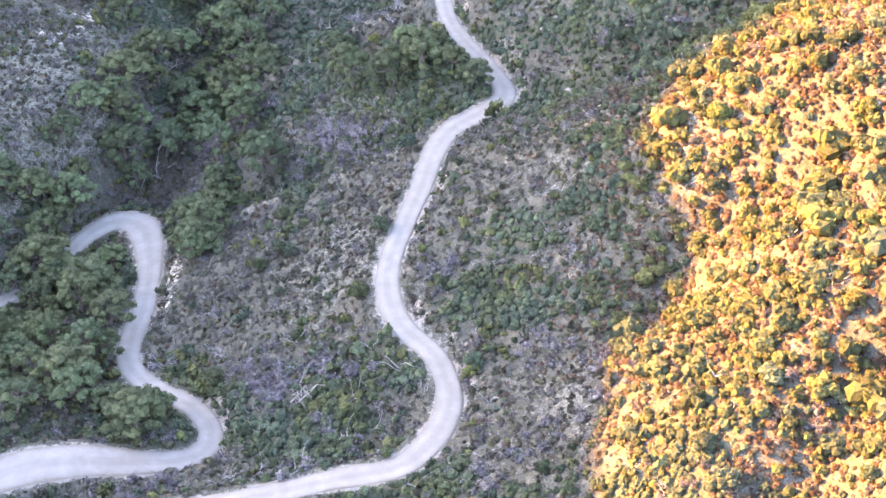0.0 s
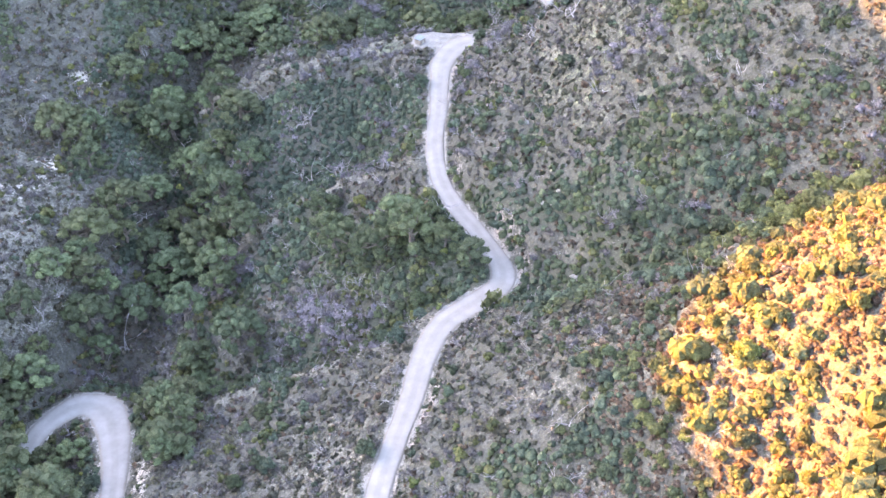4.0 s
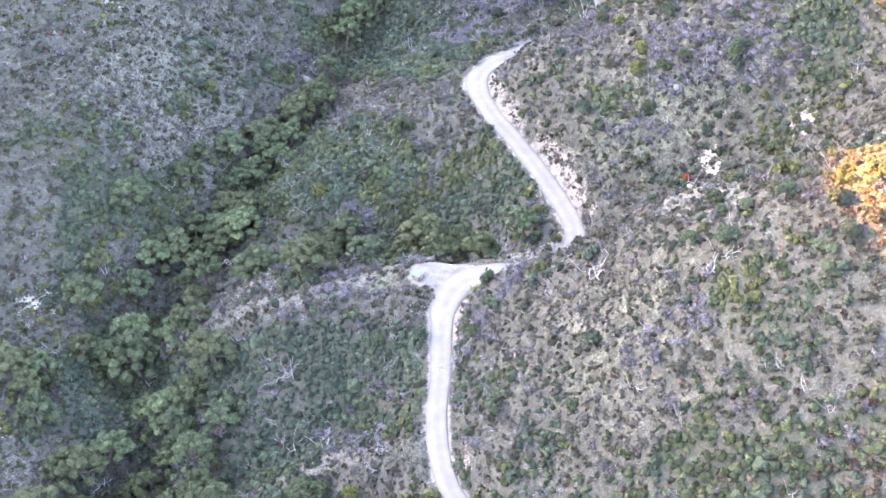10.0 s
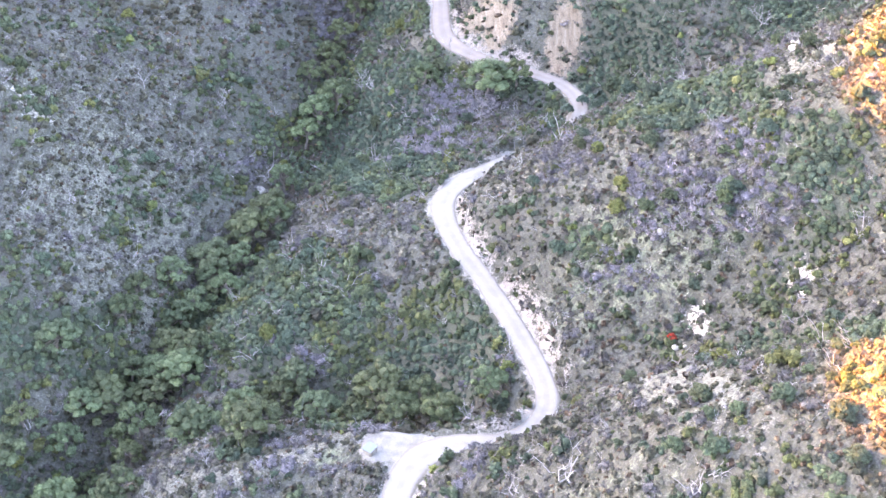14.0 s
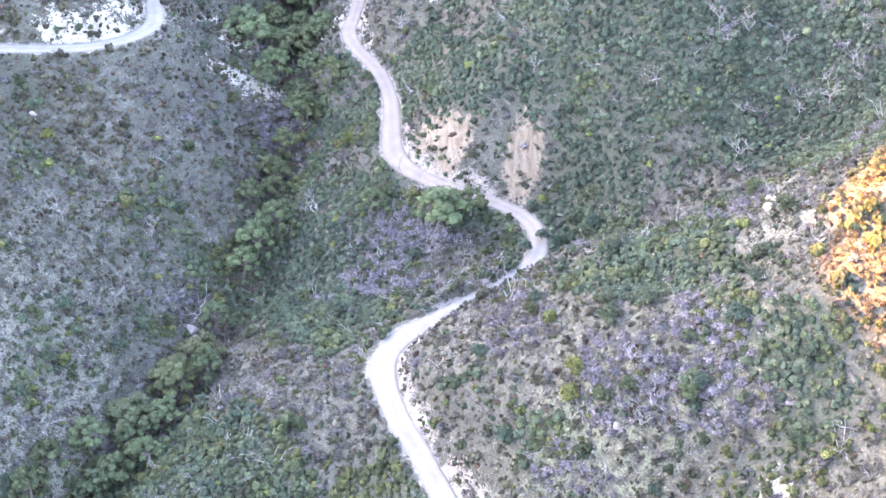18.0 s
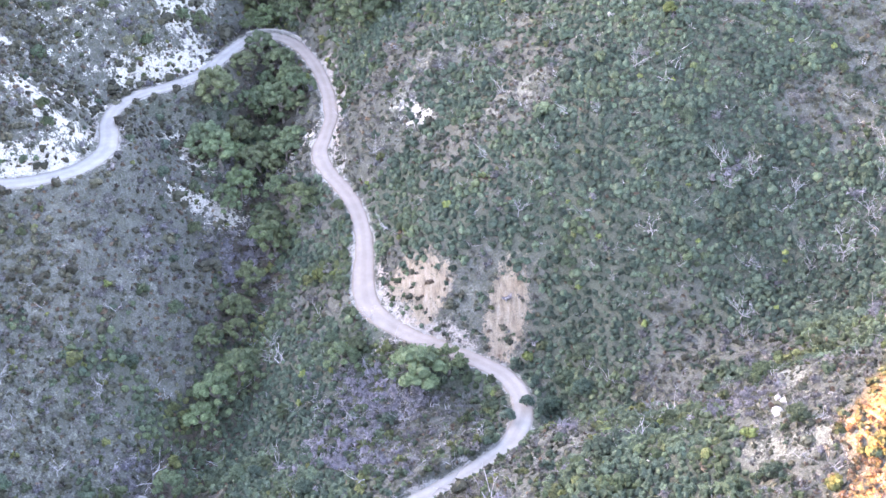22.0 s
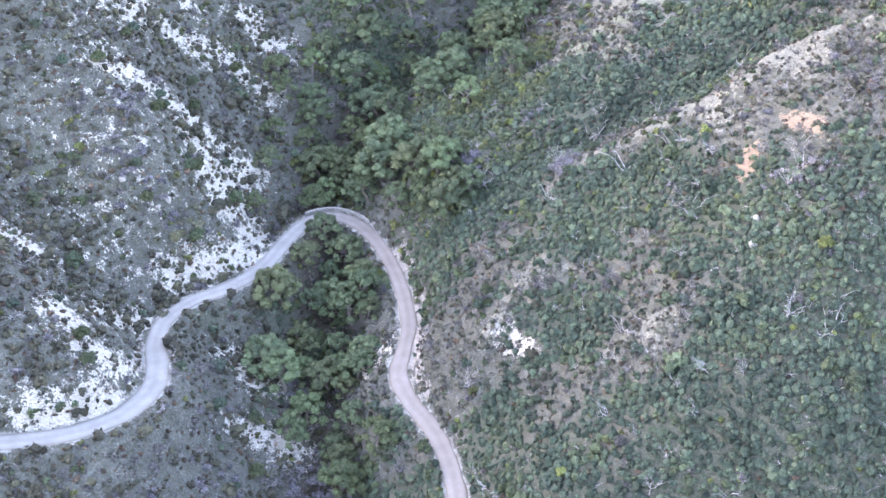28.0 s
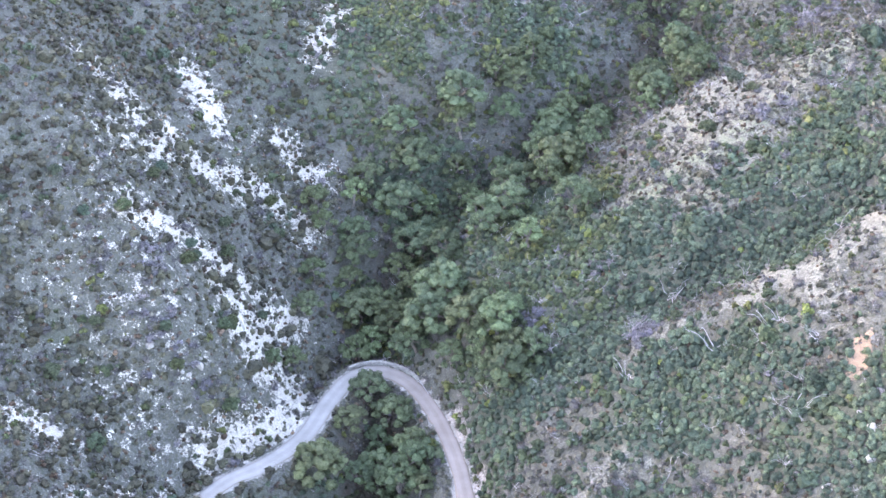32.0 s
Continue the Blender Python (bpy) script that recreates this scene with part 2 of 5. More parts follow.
TUFT = foliage("low_herbs", [(0.0, (0.042, 0.045, 0.033)), (0.35, (0.075, 0.079, 0.058)), (0.6, (0.109, 0.105, 0.082)), (0.85, (0.156, 0.150, 0.122)), (1.0, (0.095, 0.122, 0.058))], see=0.25)
BARK = plain("grey_bark", (0.10, 0.085, 0.075), (0.19, 0.165, 0.15), 1.5)
DEADWOOD = plain("bleached_deadwood", (0.20, 0.188, 0.194), (0.33, 0.315, 0.325), 1.2)
STONE = plain("pale_stone", (0.23, 0.214, 0.194), (0.37, 0.349, 0.323), 0.6, bump=0.6, dist=0.2)


# ---- landform ----
def lattice(ix, iy, seed):
    """A repeatable random value for each whole-numbered place."""
    h = (ix.astype(np.int64) * 374761393 + iy.astype(np.int64) * 668265263 + seed * 974711) & 0x7FFFFFFF
    h = ((h ^ (h >> 13)) * 1274126177) & 0x7FFFFFFF
    return ((h ^ (h >> 16)) & 0xFFFF) / 65535.0


def rough(x, y, size, seed=1, octaves=4, gain=0.5):
    """Rolling noise between about -1 and 1, with features of that size in metres."""
    total, amp, norm = np.zeros_like(x, dtype=float), 1.0, 0.0
    for o in range(octaves):
        u, v = x / size + 17.3 * o, y / size - 9.1 * o
        iu, iv = np.floor(u), np.floor(v)
        fu, fv = u - iu, v - iv
        fu, fv = fu * fu * (3 - 2 * fu), fv * fv * (3 - 2 * fv)
        s = seed * 13 + o
        a = lattice(iu, iv, s) * (1 - fu) + lattice(iu + 1, iv, s) * fu
        b = lattice(iu, iv + 1, s) * (1 - fu) + lattice(iu + 1, iv + 1, s) * fu
        total += amp * (2 * (a * (1 - fv) + b * fv) - 1)
        norm += amp
        amp, size = amp * gain, size / 2
    return total / norm * 1.6


def smooth(a, b, v):
    u = np.clip((v - a) / (b - a), 0, 1)
    return u * u * (3 - 2 * u)


# Cross sections of the canyon: the distance along it, then heights at the stations from its west to its east side
STATIONS = (-125, -104, -88, -73, -60, -48, -36, -24, -12, 0, 12, 24, 36, 49, 62, 77, 95, 120, 145)
SECTIONS = []


def section(y, *heights):
    SECTIONS.append((y, heights))


section(125, -16, -16, -16, -15, -13, -11, -8, -5, -0, 5, 11, 18, 26, 33, 41, 50, 59, 71, 81)
section(145, -16, -17, -17, -17, -15, -13, -11, -7, -3, 2, 9, 17, 26, 35, 43, 52, 62, 74, 84)
section(162, -18, -21, -18, -18, -17, -15, -12, -8, -4, 0, 7, 15, 24, 35, 45, 55, 64, 76, 85)
section(178, -22, -31, -20, -19, -19, -17, -13, -7, -3, 1, 7, 14, 22, 34, 46, 56, 66, 77, 86)
section(192, -17, -35, -22, -21, -22, -20, -13, -6, -0, 4, 10, 17, 25, 36, 47, 58, 66, 77, 86)
section(206, -16, -30, -28, -22, -23, -20, -13, -5, 1, 6, 13, 21, 30, 39, 49, 57, 65, 76, 86)
section(220, -15, -25, -34, -25, -23, -19, -13, -6, -1, 6, 13, 21, 28, 36, 44, 52, 62, 75, 86)
section(234, -15, -22, -34, -31, -26, -21, -16, -10, -4, 3, 11, 15, 23, 31, 37, 47, 60, 74, 85)
section(248, -14, -20, -31, -36, -31, -25, -20, -13, -5, 2, 6, 11, 18, 25, 35, 45, 60, 74, 85)
section(262, -13, -18, -27, -36, -32, -26, -20, -13, -3, 4, 5, 14, 24, 34, 42, 52, 63, 75, 85)
section(276, -11, -14, -17, -30, -31, -24, -18, -11, -3, 5, 12, 20, 29, 39, 50, 59, 66, 75, 85)
section(290, -10, -12, -14, -24, -30, -22, -14, -8, -1, 6, 14, 23, 34, 44, 55, 62, 67, 75, 84)
section(304, -9, -12, -15, -21, -28, -20, -12, -7, -1, 7, 15, 25, 36, 47, 53, 58, 64, 74, 83)
section(318, -8, -13, -15, -18, -25, -17, -8, -5, 1, 8, 16, 25, 34, 40, 45, 50, 59, 72, 82)
section(330, -7, -12, -14, -17, -22, -12, -3, 1, 4, 8, 13, 20, 26, 31, 36, 43, 55, 70, 81)
section(341, -5, -11, -15, -17, -19, -9, -2, 2, 4, 6, 10, 14, 17, 23, 28, 38, 53, 69, 81)
section(352, -2, -9, -14, -16, -17, -8, -3, 0, 1, 2, 3, 9, 14, 20, 27, 38, 53, 70, 80)
section(363, 2, -5, -9, -11, -16, -10, -9, -10, -8, -6, -1, 8, 17, 28, 36, 48, 59, 70, 79)
section(375, 8, 2, -0, -4, -14, -17, -12, -6, -4, -2, 4, 12, 22, 33, 42, 53, 62, 71, 78)
section(388, 15, 10, 10, 5, -7, -13, -6, -1, 0, 3, 9, 17, 27, 36, 44, 52, 61, 69, 76)
section(401, 22, 17, 14, 8, -2, -10, -9, -4, 1, 6, 10, 18, 26, 34, 40, 47, 57, 66, 73)
section(414, 30, 25, 19, 9, 1, -8, -11, -6, 1, 5, 8, 15, 22, 27, 32, 39, 51, 61, 69)
section(427, 36, 32, 27, 16, 6, -3, -11, -8, -2, 2, 6, 11, 15, 19, 24, 30, 42, 54, 64)
section(440, 41, 36, 31, 20, 10, 0, -8, -10, -5, -2, 2, 5, 8, 10, 15, 22, 30, 45, 59)
section(453, 45, 38, 31, 20, 10, 3, -6, -12, -10, -3, 3, 5, 4, 6, 15, 21, 26, 39, 56)
section(466, 48, 39, 30, 19, 11, 8, 2, -7, -7, 3, 7, 9, 12, 18, 27, 35, 36, 43, 56)
section(480, 51, 41, 31, 21, 16, 15, 8, -2, -4, 1, 8, 16, 25, 32, 39, 43, 44, 49, 58)
section(494, 54, 44, 36, 27, 23, 19, 9, -0, -3, 1, 9, 22, 32, 40, 47, 50, 51, 54, 61)
section(508, 57, 48, 42, 36, 31, 23, 11, 2, -1, 4, 10, 22, 33, 43, 51, 58, 62, 61, 66)
section(522, 61, 52, 46, 40, 33, 25, 12, 4, 1, 9, 18, 27, 35, 45, 55, 63, 68, 68, 70)
section(536, 64, 54, 47, 40, 29, 19, 11, 7, 4, 13, 23, 32, 39, 47, 57, 65, 71, 73, 75)
section(550, 68, 57, 46, 36, 24, 16, 12, 10, 6, 13, 25, 33, 40, 48, 57, 65, 71, 75, 78)
section(565, 73, 61, 50, 40, 40, 34, 20, 10, 8, 16, 27, 33, 40, 45, 53, 61, 69, 76, 80)
section(580, 79, 70, 61, 54, 50, 39, 21, 9, 10, 23, 30, 34, 39, 44, 52, 58, 68, 76, 80)
section(595, 85, 78, 71, 62, 52, 38, 23, 14, 14, 25, 30, 33, 40, 48, 53, 58, 68, 76, 80)
section(610, 90, 84, 78, 68, 54, 40, 28, 21, 17, 25, 32, 32, 36, 47, 55, 62, 68, 74, 79)
section(625, 92, 86, 78, 67, 54, 42, 31, 27, 24, 22, 29, 31, 35, 45, 54, 61, 66, 72, 77)
section(640, 93, 85, 76, 64, 54, 47, 37, 33, 34, 30, 27, 30, 34, 41, 49, 56, 62, 69, 74)
section(656, 93, 83, 74, 65, 58, 54, 46, 44, 47, 48, 42, 36, 33, 37, 41, 49, 57, 65, 72)
section(675, 92, 83, 75, 67, 61, 56, 52, 51, 53, 53, 50, 46, 43, 39, 40, 46, 53, 61, 69)
section(700, 92, 84, 77, 71, 66, 62, 59, 57, 56, 55, 53, 51, 49, 46, 43, 47, 52, 59, 66)
section(740, 93, 86, 81, 76, 72, 69, 67, 64, 62, 60, 58, 57, 55, 54, 52, 52, 56, 60, 65)

class Plate:
    """A thin bending plate through the section heights."""

    def __init__(self, places, heights, stiff=0.01):
        self.at = np.array(places, float) / 100
        n = len(self.at)
        k = self.bend(self.at) + stiff * np.eye(n)
        q = np.c_[np.ones(n), self.at]
        self.w = np.linalg.solve(np.block([[k, q], [q.T, np.zeros((3, 3))]]), np.r_[heights, 0, 0, 0])

    def bend(self, p):
        r2 = (p[:, :1] - self.at[:, 0]) ** 2 + (p[:, 1:] - self.at[:, 1]) ** 2 + 1e-12
        return 0.5 * r2 * np.log(r2)

    def __call__(self, x, y):
        out, p = np.empty(len(x)), np.c_[x, y] / 100
        for i in range(0, len(x), 20000):
            q = p[i : i + 20000]
            out[i : i + 20000] = self.bend(q) @ self.w[:-3] + np.c_[np.ones(len(q)), q] @ self.w[-3:]
        return out


PLATE = Plate([(x, y) for y, zs in SECTIONS for x in STATIONS], [z for y, zs in SECTIONS for z in zs])


def curve(points, step=1.0):
    """A smooth line through the points, cut about every step metres."""
    p = np.array(points, float)
    p = np.vstack([2 * p[0] - p[1], p, 2 * p[-1] - p[-2]])
    out = []
    for a, b, c, d in zip(p, p[1:], p[2:], p[3:]):
        n = max(2, int(np.linalg.norm(c[:2] - b[:2]) / step))
        t = np.linspace(0, 1, n, endpoint=False)[:, None]
        out.append(0.5 * (2 * b + (c - a) * t + (2 * a - 5 * b + 4 * c - d) * t * t + (3 * b - a - 3 * c + d) * t**3))
    return np.vstack([*out, p[-2:-1]])


# Road centre lines: x, y, height, width
CANYON_ROAD = curve([
    (-150, 122, -30, 4.6), (-100, 140, -18, 4.6), (-60, 150, -9, 4.6), (-34, 153, -5.5, 4.6), (-18, 155, -2.6, 4.6), (-7, 156.5, -1, 4.8), (-2, 161, 0, 5.0), (0.7, 167, 0.6, 4.8), (0.8, 173, 0.8, 4.6), (-1.5, 180, 1.1, 4.4),
    (-7, 187, 1.3, 4.6), (-9.8, 195, 1.4, 4.8), (-9.8, 204, 1.7, 4.6), (-7.4, 214, 2.3, 4.4), (-4.4, 225, 2.6, 4.6), (-2, 236, 3, 4.8), (1.5, 244.5, 3.2, 5.2),
    (8, 250.5, 3.5, 5.6), (12.3, 254.5, 3.8, 5.4), (12.6, 260, 4.2, 4.8), (8.5, 269.5, 4.7, 4.4), (4, 278, 5.2, 4.2), (1, 287, 5.6, 4.2), (0, 298, 6.2, 4.2), (0.9, 310, 6.8, 4.2),
    (1.3, 320, 7.3, 4.6), (2, 328, 7.7, 5.6), (5.5, 334.5, 8.1, 6.5), (12, 337, 8.6, 5.4), (20, 337, 9, 4.6), (26, 340, 9.3, 4.6), (29, 346.5, 9.5, 4.6), (28, 355, 9.6, 4.6),
    (24, 368, 9.5, 4.6), (19.2, 381, 9.3, 4.6), (15, 391, 9, 4.8), (11.6, 402, 8.6, 5.2), (11.2, 410, 8.4, 5.6), (15, 416.5, 8.4, 5.2), (21, 421, 8.4, 4.6), (28, 426, 8.3, 4.4),
    (35, 431, 8.2, 4.2), (41, 437, 8.1, 4.2), (44.3, 446, 8, 4.2), (42, 454.5, 8, 4.2), (36, 460, 8.2, 4.2), (28, 464.5, 8.5, 4.2), (19.5, 470, 8.8, 4.6), (13.5, 477, 9.2, 5.6),
    (12, 486, 9.5, 5.2), (12, 496, 9.9, 4.4), (10.8, 506, 10.3, 4.2), (7.5, 516, 10.7, 4.2), (3, 523.5, 11.2, 4.2), (0.6, 531, 11.8, 4.4), (1.8, 538, 12.4, 3.6), (2.8, 546, 12.9, 3.6),
    (1.2, 557, 13.3, 3.6), (-1.6, 567, 13.4, 3.6), (-5.2, 575.5, 13.3, 3.6), (-10, 582, 13.2, 3.8), (-15.5, 584.5, 13.2, 4.0), (-21, 582, 13.6, 4.2), (-25.5, 573.5, 14.6, 4.2), (-30, 562, 16.2, 4.2),
    (-37, 553.5, 17.8, 4.0), (-43.5, 548.5, 18.9, 3.8), (-48, 541.5, 20, 4.0), (-49, 533, 21.1, 4.4), (-47.5, 525, 22.1, 5.0), (-47.4, 517.5, 23, 5.2), (-51, 510, 24.2, 4.8),
    (-57, 504.5, 25.6, 4.4), (-64, 501, 27, 4.2), (-72, 498.5, 28.6, 4.2), (-84, 496, 30.8, 4.2), (-104, 492, 34.5, 4.2), (-128, 484, 39, 4.2), (-160, 470, 46, 4.2), (-200, 462, 58, 4.2)])
CREEK_ROAD = curve([
    (-150, 205, -30, 4.2), (-125, 214, -32, 4.2), (-104, 226, -33, 4.2), (-90, 236, -32.6, 4.2), (-84, 243, -32.4, 4.2), (-80.5, 253, -32.2, 4.8), (-74.5, 259, -31.8, 6.4), (-68.5, 257, -31.0, 8.0), (-65, 249, -29.6, 7.2),
    (-62.3, 236, -27.4, 5.2), (-61, 223, -25.2, 5.0), (-61.3, 212, -23.4, 5.0), (-60.8, 204, -22.2, 4.8), (-57.5, 197.5, -21, 4.6), (-52, 192.3, -19.8, 4.4), (-46, 187.5, -18.6, 4.4),
    (-41.8, 181.5, -17.6, 4.6), (-41.3, 176, -17, 4.8), (-44.5, 172.5, -16.6, 5.0), (-52, 171.3, -16.2, 6.0), (-62, 171.2, -15.6, 8.0), (-71, 169.5, -15.2, 9.0), (-80, 165, -14.8, 8.0), (-100, 155, -13.5, 5.0)])
CREEK = curve([(-112, 175, -36), (-98, 205, -34), (-84, 235, -36), (-73, 258, -37), (-63, 285, -32), (-60, 315, -26), (-66, 345, -20), (-58, 370, -14), (-46, 395, -12), (-36, 420, -12), (-26, 445, -11),
               (-19, 470, -6), (-15, 500, -3), (-14, 530, 2), (-15, 560, 6), (-18, 585, 8), (-14, 605, 15), (-4, 624, 21), (16, 640, 27), (40, 656, 33), (56, 674, 37), (64, 700, 43), (70, 735, 50)], 2.0)
PAD = (1.3, 337.8, 8.0)  # the wide turnout of bare dirt beside the bend


def nearest(line, x, y, reach):
    """For each place: the distance to the line, capped at reach, and the line's other values there."""
    far, vals = np.full(len(x), float(reach)), np.zeros((len(x), line.shape[1] - 2))
    for i in range(0, len(line), 40):
        some = line[i : i + 41]
        lo, hi = some[:, :2].min(0) - reach, some[:, :2].max(0) + reach
        k = np.nonzero((x > lo[0]) & (x < hi[0]) & (y > lo[1]) & (y < hi[1]))[0]
        if not len(k):
            continue
        for a, b in zip(some[:-1], some[1:]):
            d = b[:2] - a[:2]
            u = np.clip(((x[k] - a[0]) * d[0] + (y[k] - a[1]) * d[1]) / max(d @ d, 1e-9), 0, 1)
            r = np.hypot(x[k] - a[0] - u * d[0], y[k] - a[1] - u * d[1])
            m = r < far[k]
            far[k[m]] = r[m]
            vals[k[m]] = a[2:] + (b[2:] - a[2:]) * u[m][:, None]
    return far, vals


SIDE_GULLY = curve([(-60, 358, 0), (-44, 358, 0), (-30, 365, 0), (-16, 366, 0), (-4, 358, 0), (8, 352, 0), (19, 350, 0)], 2.0)
# Side gullies, where brush grows thick, and the grassy crests of the spurs between them
GULLIES = [curve([(x, y, 0) for x, y in line], 3.0) for line in (
    [(96, 236), (76, 241), (62, 244), (47, 242), (32, 245), (17, 254)], [(1, 255), (-8, 251), (-24, 255), (-53, 262)], [(-6, 305), (-22, 309), (-38, 307), (-50, 300)], [(98, 310), (78, 318), (68, 332), (55, 338), (43, 342), (32, 344)],
    [(48, 444), (60, 442), (75, 436), (92, 428), (112, 420)], [(125, 572), (103, 576), (86, 580), (67, 579), (50, 575), (33, 574), (22, 570)], [(112, 380), (98, 382), (85, 386), (74, 392), (61, 396)])]
SPURS = [curve([(x, y, 0) for x, y in line], 3.0) for line in (
    [(-4, 293), (-19, 299), (-30, 297), (-40, 296)], [(-5, 342), (-29, 338), (-56, 344)], [(-3, 246), (-15, 245), (-34, 249), (-52, 251)], [(48, 428), (56, 414), (69, 400), (87, 391), (104, 388)],
    [(33, 337), (44, 329), (61, 320), (78, 308)], [(-59, 345), (-38, 347), (-27, 356), (-16, 360)], [(36, 559), (44, 561), (59, 560), (74, 562), (84, 568), (104, 568)], [(33, 607), (44, 607), (56, 608), (75, 618), (100, 640)],
    [(19, 526), (24, 531), (32, 537)], [(39, 507), (46, 508), (54, 510)])]


CHALK_SCARS = [curve([(x, y, 0) for x, y in line], 3.0) for line in (
    [(-59, 619), (-53, 615), (-48, 619)], [(-48, 619), (-41, 621), (-34, 619)], [(-47, 587), (-42, 581), (-38, 574), (-32, 572)], [(-62, 591), (-51, 592), (-42, 592)],
    [(-38, 637), (-29, 632)], [(-66, 528), (-60, 522), (-54, 519)], [(-59, 535), (-53, 540)], [(-67, 504), (-61, 506), (-54, 512)],
    [(-31, 520), (-22, 521)], [(-48, 554), (-38, 561), (-32, 568)], [(-78, 545), (-73, 545)], [(-39, 584), (-34, 593)],
    [(-76, 626), (-67, 619), (-61, 610)], [(-44, 622), (-32, 618)], [(-44, 586), (-37, 581), (-31, 576)], [(-58, 644), (-51, 631)],
    [(-30, 661), (-26, 674)], [(-8, 538), (-3, 540)], [(-34, 539), (-28, 534)])]


HOLLOWS = [curve([(x, y, 0) for x, y in line], 3.0) for line in (
    [(34, 172), (41, 182), (48, 182), (57, 180)], [(58, 139), (52, 132), (46, 123)])]


def fold(lines, x, y, wide):
    """1 along the lines, falling to nothing beside them."""
    return np.exp(-functools.reduce(np.minimum, [(nearest(l, x, y, 2.5 * wide)[0] / wide) ** 2 for l in lines])) - np.exp(-6.25)


def hills(x, y):
    """Height of the land before the roads were cut."""
    xc, yc = np.clip(x, -125, 145), np.clip(y, 125, 740)
    z = PLATE(xc, yc) - 4.0 * fold(GULLIES, x, y, 6.0) + 2.0 * fold(SPURS, x, y, 5.0) - 6.0 * fold([SIDE_GULLY], x, y, 6.5) - 5.0 * fold(HOLLOWS, x, y, 7.0) - 4.0 * fold([CREEK], x, y, 9.0)
    dx, dy = x - xc, y - yc
    west = np.interp(y, WEST_ALONG, WEST_RIDGE) + rough(x, y, 60, 3) * 2.5
    u = np.clip(-dx / 300, 0, 3)
    z = np.where(dx < 0, z + (west - z) * smooth(0, 1, u), z)
    z = np.where(u > 1, west - 120 * (1 - np.exp(-(u - 1))), z)
    z += np.where(dx > 0, 110 * (1 - np.exp(-np.maximum(dx, 0) / 220)), 0)
    z += np.where(dy > 0, 100 * (1 - np.exp(-np.maximum(dy, 0) / 260)), 0) * smooth(-500, -100, x)
    z -= np.where(dy < 0, 30 * (1 - np.exp(np.minimum(dy, 0) / 200)), 0) * smooth(-500, -100, x)
    out = np.hypot(dx, dy)
    z += rough(x, y, 240, 5) * 40 * smooth(60, 900, out)
    z += rough(x, y, 22, 7, 3) * 0.9 + rough(x, y, 6, 8, 3) * 0.45
    return z


def land(x, y):
    z = hills(x, y)
    for line in (CANYON_ROAD, CREEK_ROAD):
        d, v = nearest(line, x, y, 16)
        half = v[:, 1] / 2
        rise = z - v[:, 0]
        # the cut bank above the road is steep, the spill below it gentler
        run = np.where(rise > 0, 1.1 + 0.55 * np.abs(rise), 2.0 + 0.9 * np.abs(rise))
        w = 1 - smooth(0, 1, (d - half - 0.3) / np.clip(run, 1.0, 12))
        w[d >= 16] = 0
        berm = np.where(rise < 0, 0.35, 0.1) * np.exp(-(((d - half - 0.9) / 0.6) ** 2)) * (1 + 0.7 * rough(x, y, 4, 21, 2))
        z = z * (1 - w) + (v[:, 0] - 0.14 + berm) * w
    r = np.hypot((x - PAD[0]) / 1.5, y - PAD[1] + 0.08 * (x - PAD[0]))
    w = 1 - smooth(3.2, 5.2, r)
    return z * (1 - w) + (PAD[2] - 0.1) * w


def axis(lo, hi, step, ends):
    mid = np.arange(lo, hi + step, step)
    grow = step * 1.22 ** np.arange(1, ends)
    return np.concatenate([lo - np.cumsum(grow)[::-1], mid, hi + step + np.cumsum(grow)])


GX, GY = axis(-130, 145, 1.5, 34), axis(108, 735, 1.5, 34)
gx, gy = np.meshgrid(GX, GY)
GZ = land(gx.ravel(), gy.ravel()).reshape(gx.shape)


def ground_at(x, y):
    """Height and slope of the finished ground."""
    i, j = np.clip(np.searchsorted(GX, x) - 1, 0, len(GX) - 2), np.clip(np.searchsorted(GY, y) - 1, 0, len(GY) - 2)
    u, v = (x - GX[i]) / (GX[i + 1] - GX[i]), (y - GY[j]) / (GY[j + 1] - GY[j])
    a, b, c, d = GZ[j, i], GZ[j, i + 1], GZ[j + 1, i], GZ[j + 1, i + 1]
    z = (a * (1 - u) + b * u) * (1 - v) + (c * (1 - u) + d * u) * v
    return z


def mesh_of(name, verts, faces, sides=3, material=None, shade=False, **values):
    """A mesh from arrays; values are named numbers, one for each corner point."""
    me = bpy.data.meshes.new(name)
    verts, faces = np.asarray(verts, np.float32), np.asarray(faces, np.int32).reshape(-1, sides)
    me.vertices.add(len(verts))
    me.vertices.foreach_set("co", verts.ravel())
    me.loops.add(faces.size)
    me.loops.foreach_set("vertex_index", faces.ravel())
    me.polygons.add(len(faces))
    me.polygons.foreach_set("loop_start", np.arange(0, faces.size, sides, dtype=np.int32))
    me.polygons.foreach_set("use_smooth", np.full(len(faces), shade, bool))
    for key, v in values.items():
        me.attributes.new(key, "FLOAT", "POINT").data.foreach_set("value", np.asarray(v, np.float32))
    if material:
        me.materials.append(material)
    me.update(calc_edges=True)
    return me


def bump_in(x, y, cx, cy, rx, ry, turn=0.0):
    """1 at the middle of an ellipse, 0.5 at its edge, falling away."""
    c, s = math.cos(radians(turn)), math.sin(radians(turn))
    u, v = (x - cx) * c + (y - cy) * s, -(x - cx) * s + (y - cy) * c
    return np.exp(-0.693 * ((u / rx) ** 2 + (v / ry) ** 2))


def most(*parts):
    return functools.reduce(np.maximum, parts)


